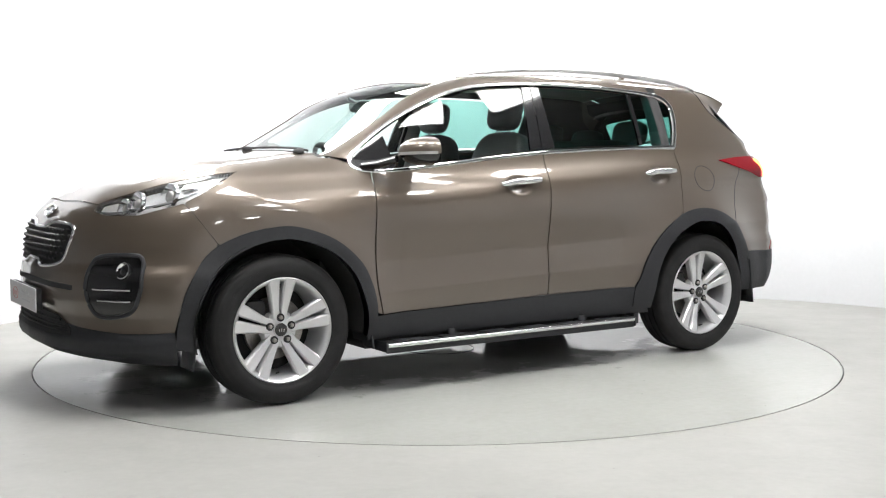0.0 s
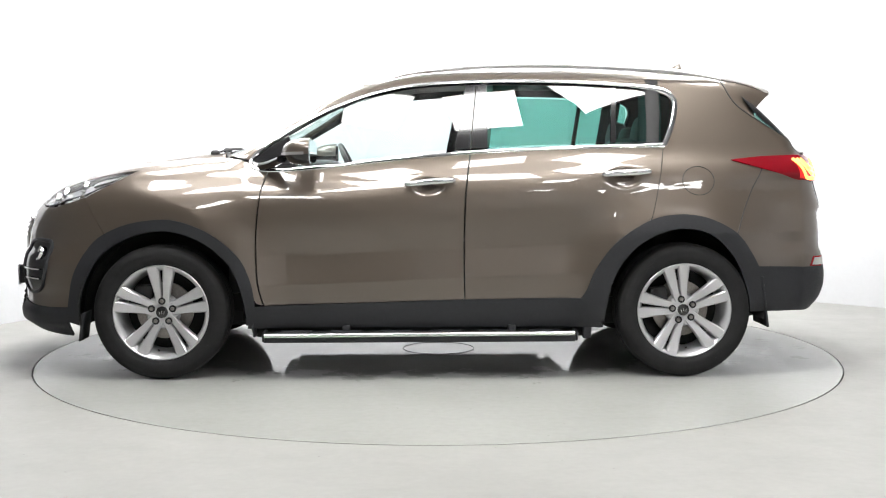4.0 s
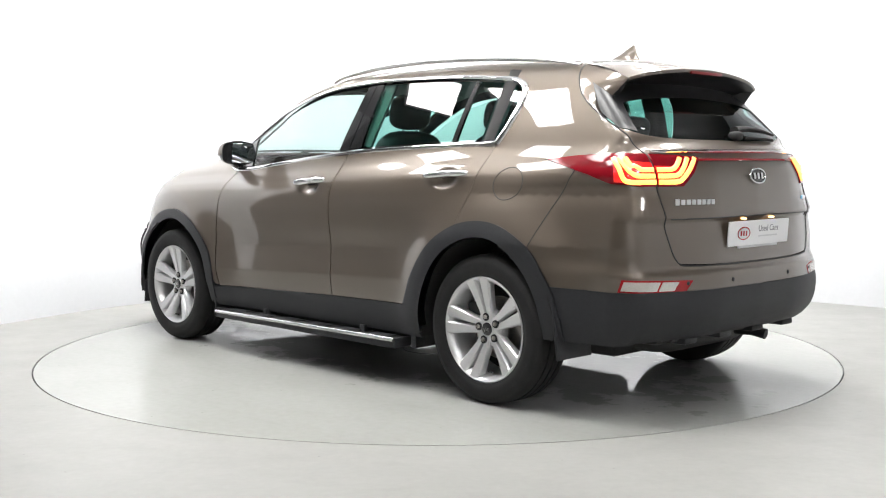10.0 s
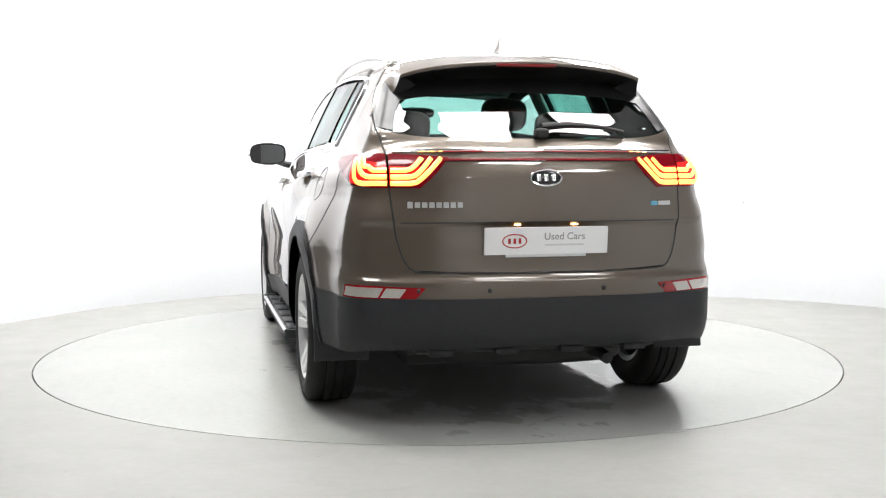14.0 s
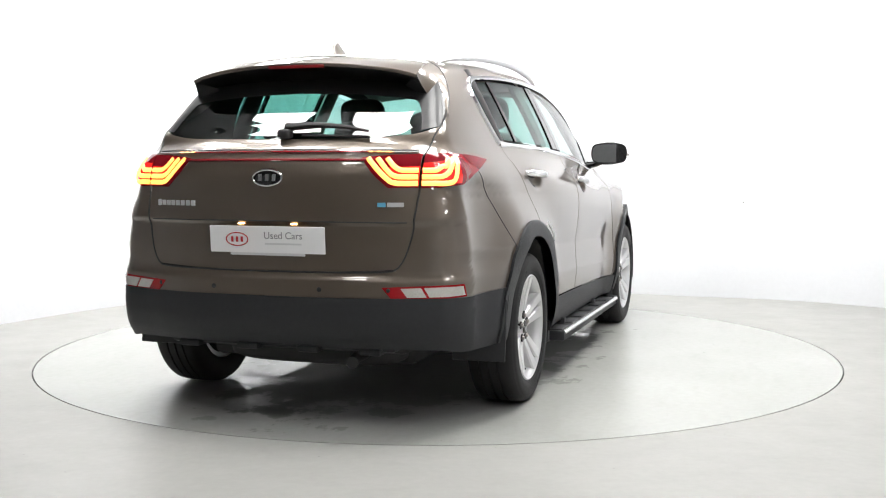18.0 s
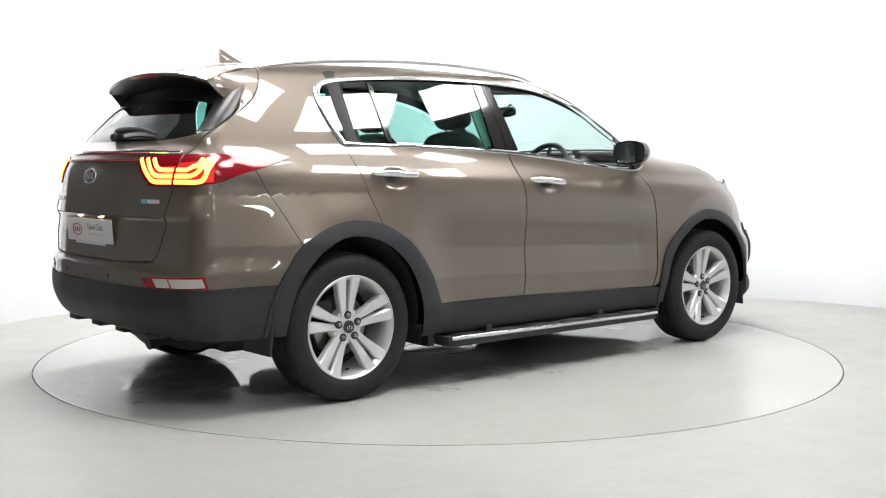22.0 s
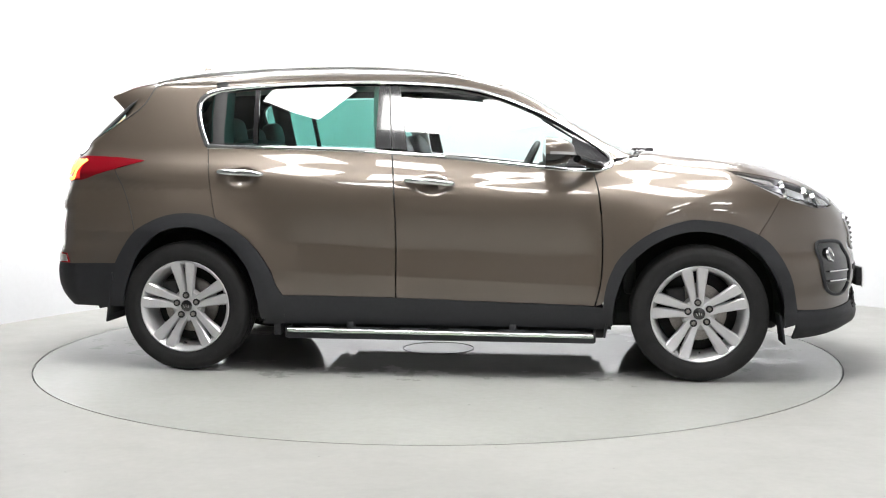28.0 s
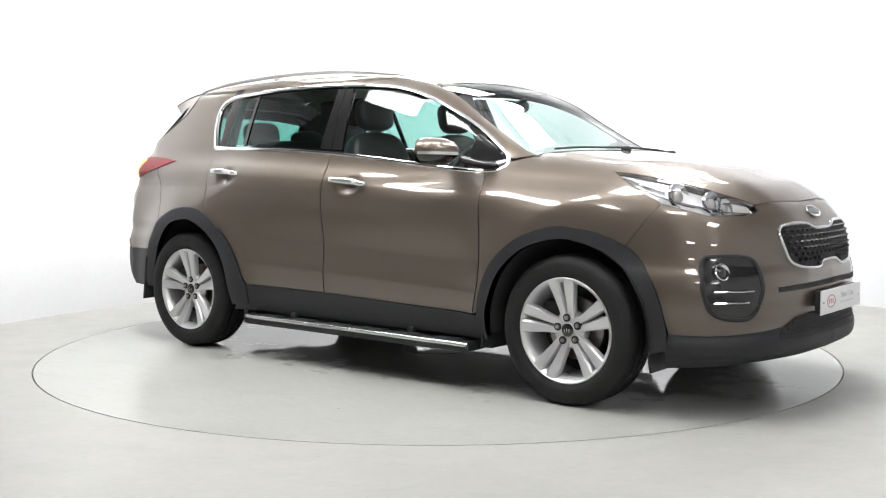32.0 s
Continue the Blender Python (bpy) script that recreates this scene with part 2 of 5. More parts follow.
def ceiling_light(x, y, w, d, z=3.2, turn=0.0):
    th = empty("ceiling_light", "square white ceiling light panel, out of view, in a thin dark frame, switched on", "ceiling light", "studio ceiling lights")
    th.location = (x, y, z)
    th.rotation_euler = (0, 0, radians(turn))
    bm = bmesh.new()
    for sx in (-1, 1):
        box(bm, (sx * w / 2, 0, 0.04), (0.03, d + 0.03, 0.10))
        box(bm, (0, sx * d / 2, 0.04), (w - 0.03, 0.03, 0.10))
    part("frame", bm, DARK, th, smooth=False)
    part("diffuser", box(bmesh.new(), (0, 0, 0.03), (w - 0.035, d - 0.035, 0.01)), DIFFUSER, th, smooth=False)
    for sx in (-1, 1):
        bm = bmesh.new()
        tube(bm, [(sx * w / 3, 0, 0.05), (sx * w / 3, 0, 0.90)], 0.008, 6)
        part("hanger", bm, DARK, th)
    return th


studio()
for k in range(12):
    # a ring of panels over the turntable
    a = radians(30 * k - 77)
    ceiling_light(1.82 * math.cos(a), 1.82 * math.sin(a), 0.62, 0.66, 2.9, 30 * k - 77 + 90)
for a in (28, 90, 150):
    # an unseen outer row along the white wall, added to brighten it
    ceiling_light(2.8 * math.cos(radians(a)), 2.8 * math.sin(radians(a)), 0.60, 0.60, 3.12, a + 90)
for gx, gy in ((-1.25, -3.5), (1.25, -3.5), (2.75, -4.4), (1.6, -7.6), (3.6, -7.6)):
    # unseen fill panels over the camera's end of the room, added to brighten the car
    ceiling_light(gx, gy, 0.62, 0.66, 3.2)

# a small screw left in the wall
bm = bmesh.new()
bmesh.ops.create_uvsphere(bm, u_segments=10, v_segments=6, radius=0.006, matrix=Matrix.Translation((2.456, 2.370, 0.779)))
tagged(part("wall_screw", bm, DARK, None), "small dark screw head in the white wall", "screw")

# turntable
turntable = empty("turntable", "round flush turntable of polished grey resin with damp patches", "turntable")
N = 180
tv = [(2.265 * math.cos(2 * math.pi * i / N), 2.265 * math.sin(2 * math.pi * i / N), z) for z in (0.0, -0.010) for i in range(N)]
tf = [tuple(range(N))] + [(i, N + i, N + (i + 1) % N, (i + 1) % N) for i in range(N)]
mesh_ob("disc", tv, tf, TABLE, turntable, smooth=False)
ring = [(0.21 * math.cos(a), 0.21 * math.sin(a), 0.0005) for a in np.linspace(0, 2 * math.pi, 61)]
part("hub_cover_seam", tube(bmesh.new(), ring, 0.0025, 6), SEAM, turntable, "dark round seam of the hub cover")

# ---- the car's form: one smooth solid, from which every panel is drawn ----


def pchip(pairs):
    xs, ys = np.array(pairs, float).T
    if xs[0] > xs[-1]:
        xs, ys = xs[::-1], ys[::-1]
    h, d = np.diff(xs), np.diff(ys) / np.diff(xs)
    m = np.zeros(len(xs))
    m[0], m[-1] = d[0], d[-1]
    for i in range(1, len(xs) - 1):
        if d[i - 1] * d[i] > 0:
            w1, w2 = 2 * h[i] + h[i - 1], h[i] + 2 * h[i - 1]
            m[i] = (w1 + w2) / (w1 / d[i - 1] + w2 / d[i])

    def fn(x):
        x = np.clip(x, xs[0] - 0.3, xs[-1] + 0.3)
        i = np.clip(np.searchsorted(xs, x) - 1, 0, len(xs) - 2)
        xc = np.clip(x, xs[0], xs[-1])
        t = (xc - xs[i]) / h[i]
        v = (ys[i] * (1 + 2 * t) * (1 - t) ** 2 + h[i] * m[i] * t * (1 - t) ** 2
             + ys[i + 1] * t * t * (3 - 2 * t) + h[i] * m[i + 1] * t * t * (t - 1))
        return v + (x - xc) * np.where(x > xc, m[-1], m[0])
    return fn


BELT = pchip([(-2.2, 1.21), (-1.24, 1.19), (-0.85, 1.18), (-0.55, 1.17), (-0.25, 1.155), (0.04, 1.13), (0.33, 1.10), (0.62, 1.07), (0.9, 1.06), (1.5, 1.02), (2.2, 0.98)])
SECTION = pchip([(0.10, 0.80), (0.20, 0.83), (0.28, 0.862), (0.36, 0.876), (0.44, 0.880), (0.52, 0.880), (0.62, 0.884), (0.75, 0.891), (0.86, 0.892), (0.93, 0.887), (1.0, 0.870),
                 (1.05, 0.843), (1.09, 0.812), (1.12, 0.790), (1.16, 0.768), (1.3, 0.66)])
NOSE = pchip([(0.10, 2.00), (0.20, 2.12), (0.25, 2.195), (0.28, 2.235), (0.32, 2.240), (0.36, 2.218), (0.42, 2.216), (0.50, 2.232), (0.61, 2.226), (0.66, 2.206), (0.72, 2.204), (0.80, 2.184), (0.88, 2.142), (0.93, 2.088), (1.0, 1.985), (1.05, 1.87), (1.2, 1.55)])
NOSE_ROUND = pchip([(0.2, 1.0), (0.55, 1.0), (0.72, 1.25), (0.9, 1.35)])
NOSE_PLAN = pchip([(0, 0), (0.25, 0.012), (0.45, 0.06), (0.62, 0.145), (0.76, 0.27), (0.835, 0.40), (0.88, 0.55), (0.92, 0.8)])
TAIL = pchip([(0.1, -2.0), (0.25, -2.06), (0.33, -2.14), (0.4, -2.2), (0.47, -2.222), (0.58, -2.226), (0.625, -2.224), (0.645, -2.21), (0.67, -2.202), (0.75, -2.197), (0.845, -2.186), (0.868, -2.2), (0.92, -2.197), (1.04, -2.185), (1.1, -2.165), (1.15, -2.13), (1.19, -2.08), (1.25, -2.0), (1.4, -1.8)])
TAIL_ROUND = pchip([(0.2, 0.56), (0.5, 0.56), (0.6, 0.62), (0.7, 0.58), (0.85, 0.58), (1.0, 0.78), (1.2, 0.85)])
TUCK = pchip([(0.3, 0.07), (0.52, 0.07), (0.62, 0.065), (0.7, 0.082), (0.82, 0.074), (0.93, 0.070), (1.0, 0.070), (1.05, 0.05), (1.2, 0.04)])
TAIL_PLAN = pchip([(0, 0), (0.3, 0.015), (0.4, 0.036), (0.5, 0.075), (0.6, 0.13), (0.7, 0.188), (0.8, 0.262), (0.85, 0.36), (0.88, 0.5), (0.92, 0.8)])
DECK = pchip([(2.4, 0.55), (2.2, 0.79), (2.13, 0.88), (2.08, 0.923), (2.0, 0.983), (1.89, 1.042), (1.73, 1.090), (1.58, 1.114), (1.42, 1.131), (1.27, 1.147), (1.08, 1.166), (0.95, 1.165),
              (0.8, 1.14), (0.5, 1.13), (0, 1.17), (-0.55, 1.20), (-1.3, 1.23), (-2.2, 1.22)])
ROOF = pchip([(-2.2, 1.53), (-1.76, 1.57), (-1.5, 1.595), (-1.2, 1.612), (-0.8, 1.622), (-0.4, 1.62), (-0.01, 1.606), (0.16, 1.578), (0.33, 1.536), (0.49, 1.474), (0.66, 1.373), (0.82, 1.281), (0.98, 1.195), (1.2, 1.07)])
HALF_BELT = pchip([(-2.1, 0.67), (-1.85, 0.705), (-1.6, 0.727), (-1.45, 0.732), (-1.29, 0.735), (-0.8, 0.763), (-0.2, 0.776), (0.3, 0.764), (0.6, 0.738), (0.9, 0.694), (1.2, 0.63)])
GATE = pchip([(1.0, -1.90), (1.12, -2.01), (1.17, -2.050), (1.20, -2.050), (1.27, -1.988), (1.4, -1.850), (1.5, -1.735), (1.6, -1.59)])


def smax(a, b, k):
    h = np.maximum(k - np.abs(a - b), 0) / k
    return np.maximum(a, b) + h * h * k * 0.25


def form(p):
    """Below zero inside the car's body."""
    x, y, z = p[..., 0], np.abs(p[..., 1]), p[..., 2]
    zz = z - (BELT(x) - 1.155) * np.clip((z - 0.55) / 0.55, 0, 1.2)
    bulge = 0
    for hx in (1.335, -1.335):
        r = np.hypot(x - hx, z - 0.36)
        bulge = bulge + 0.040 * np.exp(-((r - 0.43) / 0.145) ** 2) * np.clip((z - 0.1) / 0.3, 0, 1)
        bulge = bulge - 0.014 * np.exp(-((x - hx) / 0.42) ** 2) * np.clip((z - 0.45) / 0.35, 0, 1)
    dent = 0
    for hx, hz in ((-1.03, 1.026), (-0.02, 0.984)):
        dent = dent + 0.030 * np.exp(-(((x - hx) / 0.066) ** 2 + ((z - hz) / 0.038) ** 2) ** 2)
    # hollow along the doors above a lower crease that rises to the rear, and the sides drawn in behind the rear wheels
    low = z - (0.505 - 0.035 * x)
    doors = np.clip((0.95 - x) / 0.25, 0, 1) * np.clip((x + 0.98) / 0.25, 0, 1)
    dent = dent + doors * (0.017 * np.clip(low / 0.15, 0, 1) * np.exp(-(np.maximum(low - 0.15, 0) / 0.13) ** 2) + 0.10 * np.clip(-low, 0, 0.12))
    tuck = np.clip((-1.42 - x) / 0.55, 0, 1.2)
    dent = dent + TUCK(z) * tuck * tuck * (3 - 2 * np.minimum(tuck, 1))
    waist = np.clip((-0.60 - x) / 1.0, 0, 1)
    dent = dent + 0.052 * waist * waist * (3 - 2 * waist) * np.clip((z - 0.74) / 0.22, 0, 1)
    side = y - SECTION(zz) - bulge + dent
    nose = (x - NOSE(z) + NOSE_ROUND(z) * NOSE_PLAN(y)) * 0.8
    tail = (TAIL(z) + TAIL_ROUND(z) * TAIL_PLAN(y) - x) * 0.8
    deck = z - DECK(x) - 0.002 + 0.009 * (y / 0.72) ** 2 + 0.040 * (y / 0.72) ** 5
    lower = smax(smax(side, deck, 0.10), smax(nose, tail, 0.02), 0.07)
    lower = smax(lower, 0.17 - z, 0.03)
    up = z - 1.155
    flank = (y - HALF_BELT(x) + 0.40 * up + 0.22 * up * np.abs(up)) * 0.92
    bend = np.clip((x - 0.1) / 0.5, 0, 1)
    roof = (z - ROOF(x + 0.04 * y * y * bend) + 0.040 * (y / 0.6) ** 2) * 0.9
    gate = (GATE(z) + 0.20 * y * y + 0.25 * np.maximum(y - 0.4, 0) ** 2 - x) * 0.75
    upper = smax(smax(smax(flank, roof, 0.06), gate, 0.05), 1.02 - z, 0.02)
    return -smax(-lower, -upper, 0.035)


def slope(p):
    g = np.empty_like(p)
    for i in range(3):
        d = np.zeros(3)
        d[i] = 2e-3
        g[..., i] = (form(p + d) - form(p - d)) / 4e-3
    return g


def cast(o, d):
    """First meeting of rays with the form."""
    d = np.broadcast_to(np.array(d, float), o.shape)
    lo, hi, found = np.zeros(len(o)), np.full(len(o), 3.0), np.zeros(len(o), bool)
    for s in np.arange(0, 3, 0.045):
        hit = (form(o + d * s) < 0) & ~found
        lo[hit], hi[hit] = s - 0.045, s
        found |= hit
    for _ in range(16):
        mid = (lo + hi) / 2
        ins = form(o + d * mid[:, None]) < 0
        hi, lo = np.where(ins, mid, hi), np.where(ins, lo, mid)
    return o + d * hi[:, None]


def on_side(*pts, smooth=True):
    q = dense(pts, 33, smooth)
    return cast(np.stack([q[:, 0], np.full(len(q), 1.6), q[:, 1]], 1), (0, -1, 0))


def on_nose(*pts, smooth=True):
    q = dense(pts, 33, smooth)
    return cast(np.stack([np.full(len(q), 2.9), q[:, 0], q[:, 1]], 1), (-1, 0, 0))


def on_tail(*pts, smooth=True):
    q = dense(pts, 33, smooth)
    return cast(np.stack([np.full(len(q), -2.9), q[:, 0], q[:, 1]], 1), (1, 0, 0))


def on_top(*pts, smooth=True):
    q = dense(pts, 33, smooth)
    return cast(np.stack([q[:, 0], q[:, 1], np.full(len(q), 2.2)], 1), (0, 0, -1))


def on_corner(*pts, turn=45.0):
    """Points (across, up) seen along a level direction that many degrees from straight ahead."""
    q = dense(pts)
    a = radians(turn)
    d = np.array([math.cos(a), math.sin(a), 0])
    s = np.array([-math.sin(a), math.cos(a), 0])
    o = d * 3.2 + q[:, :1] * s + q[:, 1:] * np.array([0, 0, 1.0])
    return cast(o, -d)


def chain(*curves):
    return dense(np.vstack(curves), 41, False)


def settle(p, turns=4):
    for _ in range(turns):
        g = slope(p)
        p = p - g * (form(p) / np.maximum((g * g).sum(-1), 0.05))[..., None]
    return p


def patch(b, r, t, l, n, m, gap=0.0, edges="brtl"):
    """A grid between four edges (b and t run the same way, l and r run from b to t), laid on the form."""
    def at(c, s):
        i = np.clip(s, 0, 1) * (len(c) - 1)
        k = np.minimum(i.astype(int), len(c) - 2)
        w = (i - k)[:, None]
        return c[k] * (1 - w) + c[k + 1] * w
    lb = np.linalg.norm(np.diff(b, axis=0), axis=1).sum() + np.linalg.norm(np.diff(t, axis=0), axis=1).sum()
    ll = np.linalg.norm(np.diff(l, axis=0), axis=1).sum() + np.linalg.norm(np.diff(r, axis=0), axis=1).sum()
    gs, gq = 2 * gap / lb, 2 * gap / ll
    s = np.linspace(gs * ("l" in edges), 1 - gs * ("r" in edges), n)
    q = np.linspace(gq * ("b" in edges), 1 - gq * ("t" in edges), m)
    B, T_, L, R = at(b, s), at(t, s), at(l, q), at(r, q)
    S, Q = s[None, :, None], q[:, None, None]
    g = ((1 - Q) * B[None] + Q * T_[None] + (1 - S) * L[:, None] + S * R[:, None]
         - ((1 - S) * (1 - Q) * b[0] + S * (1 - Q) * b[-1] + (1 - S) * Q * t[0] + S * Q * t[-1]))
    p = settle(g)
    return p


def on_grid(g, *pts, level=False):
    """A smooth line through places (along, up), each from 0 to 1, on a patch; level: up is a height in metres."""
    q = dense(pts, 33)
    if level:
        for p in q:
            a = min(max(p[0], 0), 1) * (g.shape[1] - 1)
            k = min(int(a), g.shape[1] - 2)
            col = g[:, k, 2] * (1 - a + k) + g[:, k + 1, 2] * (a - k)
            p[1] = np.interp(p[1], col, np.linspace(0, 1, len(col)))
    n = np.array([g.shape[1] - 1, g.shape[0] - 1])
    a = np.clip(q, 0, 1) * n
    k = np.minimum(a.astype(int), n - 1)
    w = a - k
    c, r, u, v = k[:, 0], k[:, 1], w[:, :1], w[:, 1:]
    return (g[r, c] * (1 - u) + g[r, c + 1] * u) * (1 - v) + (g[r + 1, c] * (1 - u) + g[r + 1, c + 1] * u) * v


def unit(v):
    return v / np.maximum(np.linalg.norm(v, axis=-1, keepdims=True), 1e-9)


def skin(name, patches, mat, parent, label="", off=0.0, rim=0.014, mirror=False, both=False):
    """One panel from one or more patches, with its edges turned in; mirror: the other side; both: both halves in one mesh."""
    V, Nn, Fc = [], [], []
    for flip in ((False, True) if both else (mirror,)):
        for g in patches:
            m_, n_ = g.shape[:2]
            nn = unit(slope(g))
            p = g + nn * off
            if flip:
                p, nn = p * (1, -1, 1), nn * (1, -1, 1)
            base = len(V)
            V += list(p.reshape(-1, 3))
            Nn += list(nn.reshape(-1, 3))
            j0, i0 = (m_ - 1) // 2, (n_ - 1) // 2
            c = np.cross(p[j0, i0 + 1] - p[j0, i0], p[j0 + 1, i0] - p[j0, i0])
            turn = (c * nn[j0, i0]).sum() < 0
            for j in range(m_ - 1):
                for i in range(n_ - 1):
                    a = base + j * n_ + i
                    q = (a, a + 1, a + n_ + 1, a + n_)
                    Fc.append(q[::-1] if turn else q)
            if rim:
                loop = [(0, i) for i in range(n_)] + [(j, n_ - 1) for j in range(1, m_)] + \
                       [(m_ - 1, i) for i in range(n_ - 2, -1, -1)] + [(j, 0) for j in range(m_ - 2, -1, -1)]
                base2 = len(V)
                mid = p.reshape(-1, 3).mean(0)
                for k, (j, i) in enumerate(loop):
                    for dd in (0.0, rim):
                        V.append(p[j, i] - nn[j, i] * dd)
                        Nn.append(unit(p[j, i] - mid))
                for k in range(len(loop) - 1):
                    a = base2 + 2 * k
                    q = (a, a + 1, a + 3, a + 2)
                    Fc.append(q[::-1] if turn else q)
    return mesh_ob(name, V, Fc, mat, parent, label, True, Nn)


def pair(name, patches, mat, parent, label="", off=0.0, rim=0.014):
    return [skin(name, patches, mat, parent if not isinstance(parent, list) else parent[k], label, off, rim, bool(k)) for k in (0, 1)]


def bead(name, curve, r, mat, parent, label="", off=0.0, mirror=False, squash=1.0, n=8):
    """A round strip along a line on the form."""
    nn = unit(slope(curve))
    c = curve + nn * off
    if mirror:
        c, nn = c * (1, -1, 1), nn * (1, -1, 1)
    return part(name, tube(bmesh.new(), c, r, n, squash, ups=nn), mat, parent, label)


car = empty("car", "bronze-brown metallic SUV with chrome trim and lit tail lamps on turntable", "car")

# main lines, left half, in metres: x ahead, y to the left, z up
SILL_F, SILL_M, SILL_R = (0.815, 0.375), (-0.208, 0.40), (-0.80, 0.405)
ARCH_R_UP = [(-0.80, 0.405), (-0.835, 0.46), (-0.87, 0.55), (-0.95, 0.665), (-1.04, 0.745), (-1.16, 0.81)]
ARCH_R_OVER = [(-1.16, 0.81), (-1.26, 0.832), (-1.37, 0.832), (-1.48, 0.803), (-1.60, 0.735)]
ARCH_F_OVER = [(0.86, 0.40), (0.885, 0.52), (0.95, 0.64), (1.09, 0.752), (1.26, 0.812), (1.38, 0.812), (1.50, 0.79), (1.62, 0.74)]
ARCH_F_DOWN = [(1.62, 0.74), (1.69, 0.68), (1.77, 0.55), (1.80, 0.44), (1.82, 0.365)]
DOOR_F = [(0.815, 0.375), (0.845, 0.5), (0.852, 0.65), (0.848, 0.78), (0.83, 0.95), (0.80, 1.06)]
BELT_LINE = [(0.80, 1.06), (0.62, 1.07), (0.33, 1.10), (0.04, 1.13), (-0.24, 1.153)]
BELT_REAR = [(-0.24, 1.153), (-0.55, 1.17), (-0.85, 1.18), (-1.255, 1.19)]
DOOR_M = [(-0.208, 0.40), (-0.205, 0.69), (-0.212, 0.94), (-0.24, 1.153)]
DOOR_R_UP = [(-1.16, 0.81), (-1.195, 0.93), (-1.228, 1.07), (-1.255, 1.19)]
DLO_REAR = [(-1.255, 1.19), (-1.30, 1.28), (-1.335, 1.40), (-1.33, 1.455)]
DLO_TOP = [(-1.33, 1.455), (-1.28, 1.485), (-1.19, 1.502), (-0.88, 1.525), (-0.57, 1.533), (-0.26, 1.53), (0.03, 1.512), (0.19, 1.485),
           (0.34, 1.442), (0.49, 1.38), (0.64, 1.305), (0.79, 1.21), (0.905, 1.12)]
ROOF_EDGE = [(-1.60, 0.50), (-1.2, 0.515), (-0.6, 0.525), (0.0, 0.532), (0.30, 0.550), (0.5, 0.583), (0.7, 0.615), (0.9, 0.643), (1.03, 0.66)]
HOOD_SIDE = [(1.03, 0.66), (1.25, 0.705), (1.47, 0.715)]
LAMP_TOP = [(1.47, 0.715), (1.62, 0.672), (1.78, 0.605), (1.91, 0.535), (2.025, 0.44)]
LAMP_LOW = [(1.47, 1.065), (1.62, 0.985), (1.74, 0.925), (1.86, 0.89), (1.96, 0.872)]
NOSE_EDGE = [(0.44, 0.897), (0.25, 0.916), (0.0, 0.92)]

sd, tl, tp, ns = on_side, on_tail, on_top, on_nose
CHEEK = settle(dense([(-1.60, 0.50, 1.562), (-1.612, 0.555, 1.50), (-1.655, 0.605, 1.42), (-1.725, 0.635, 1.36), (-1.820, 0.652, 1.298)], 33), 8)


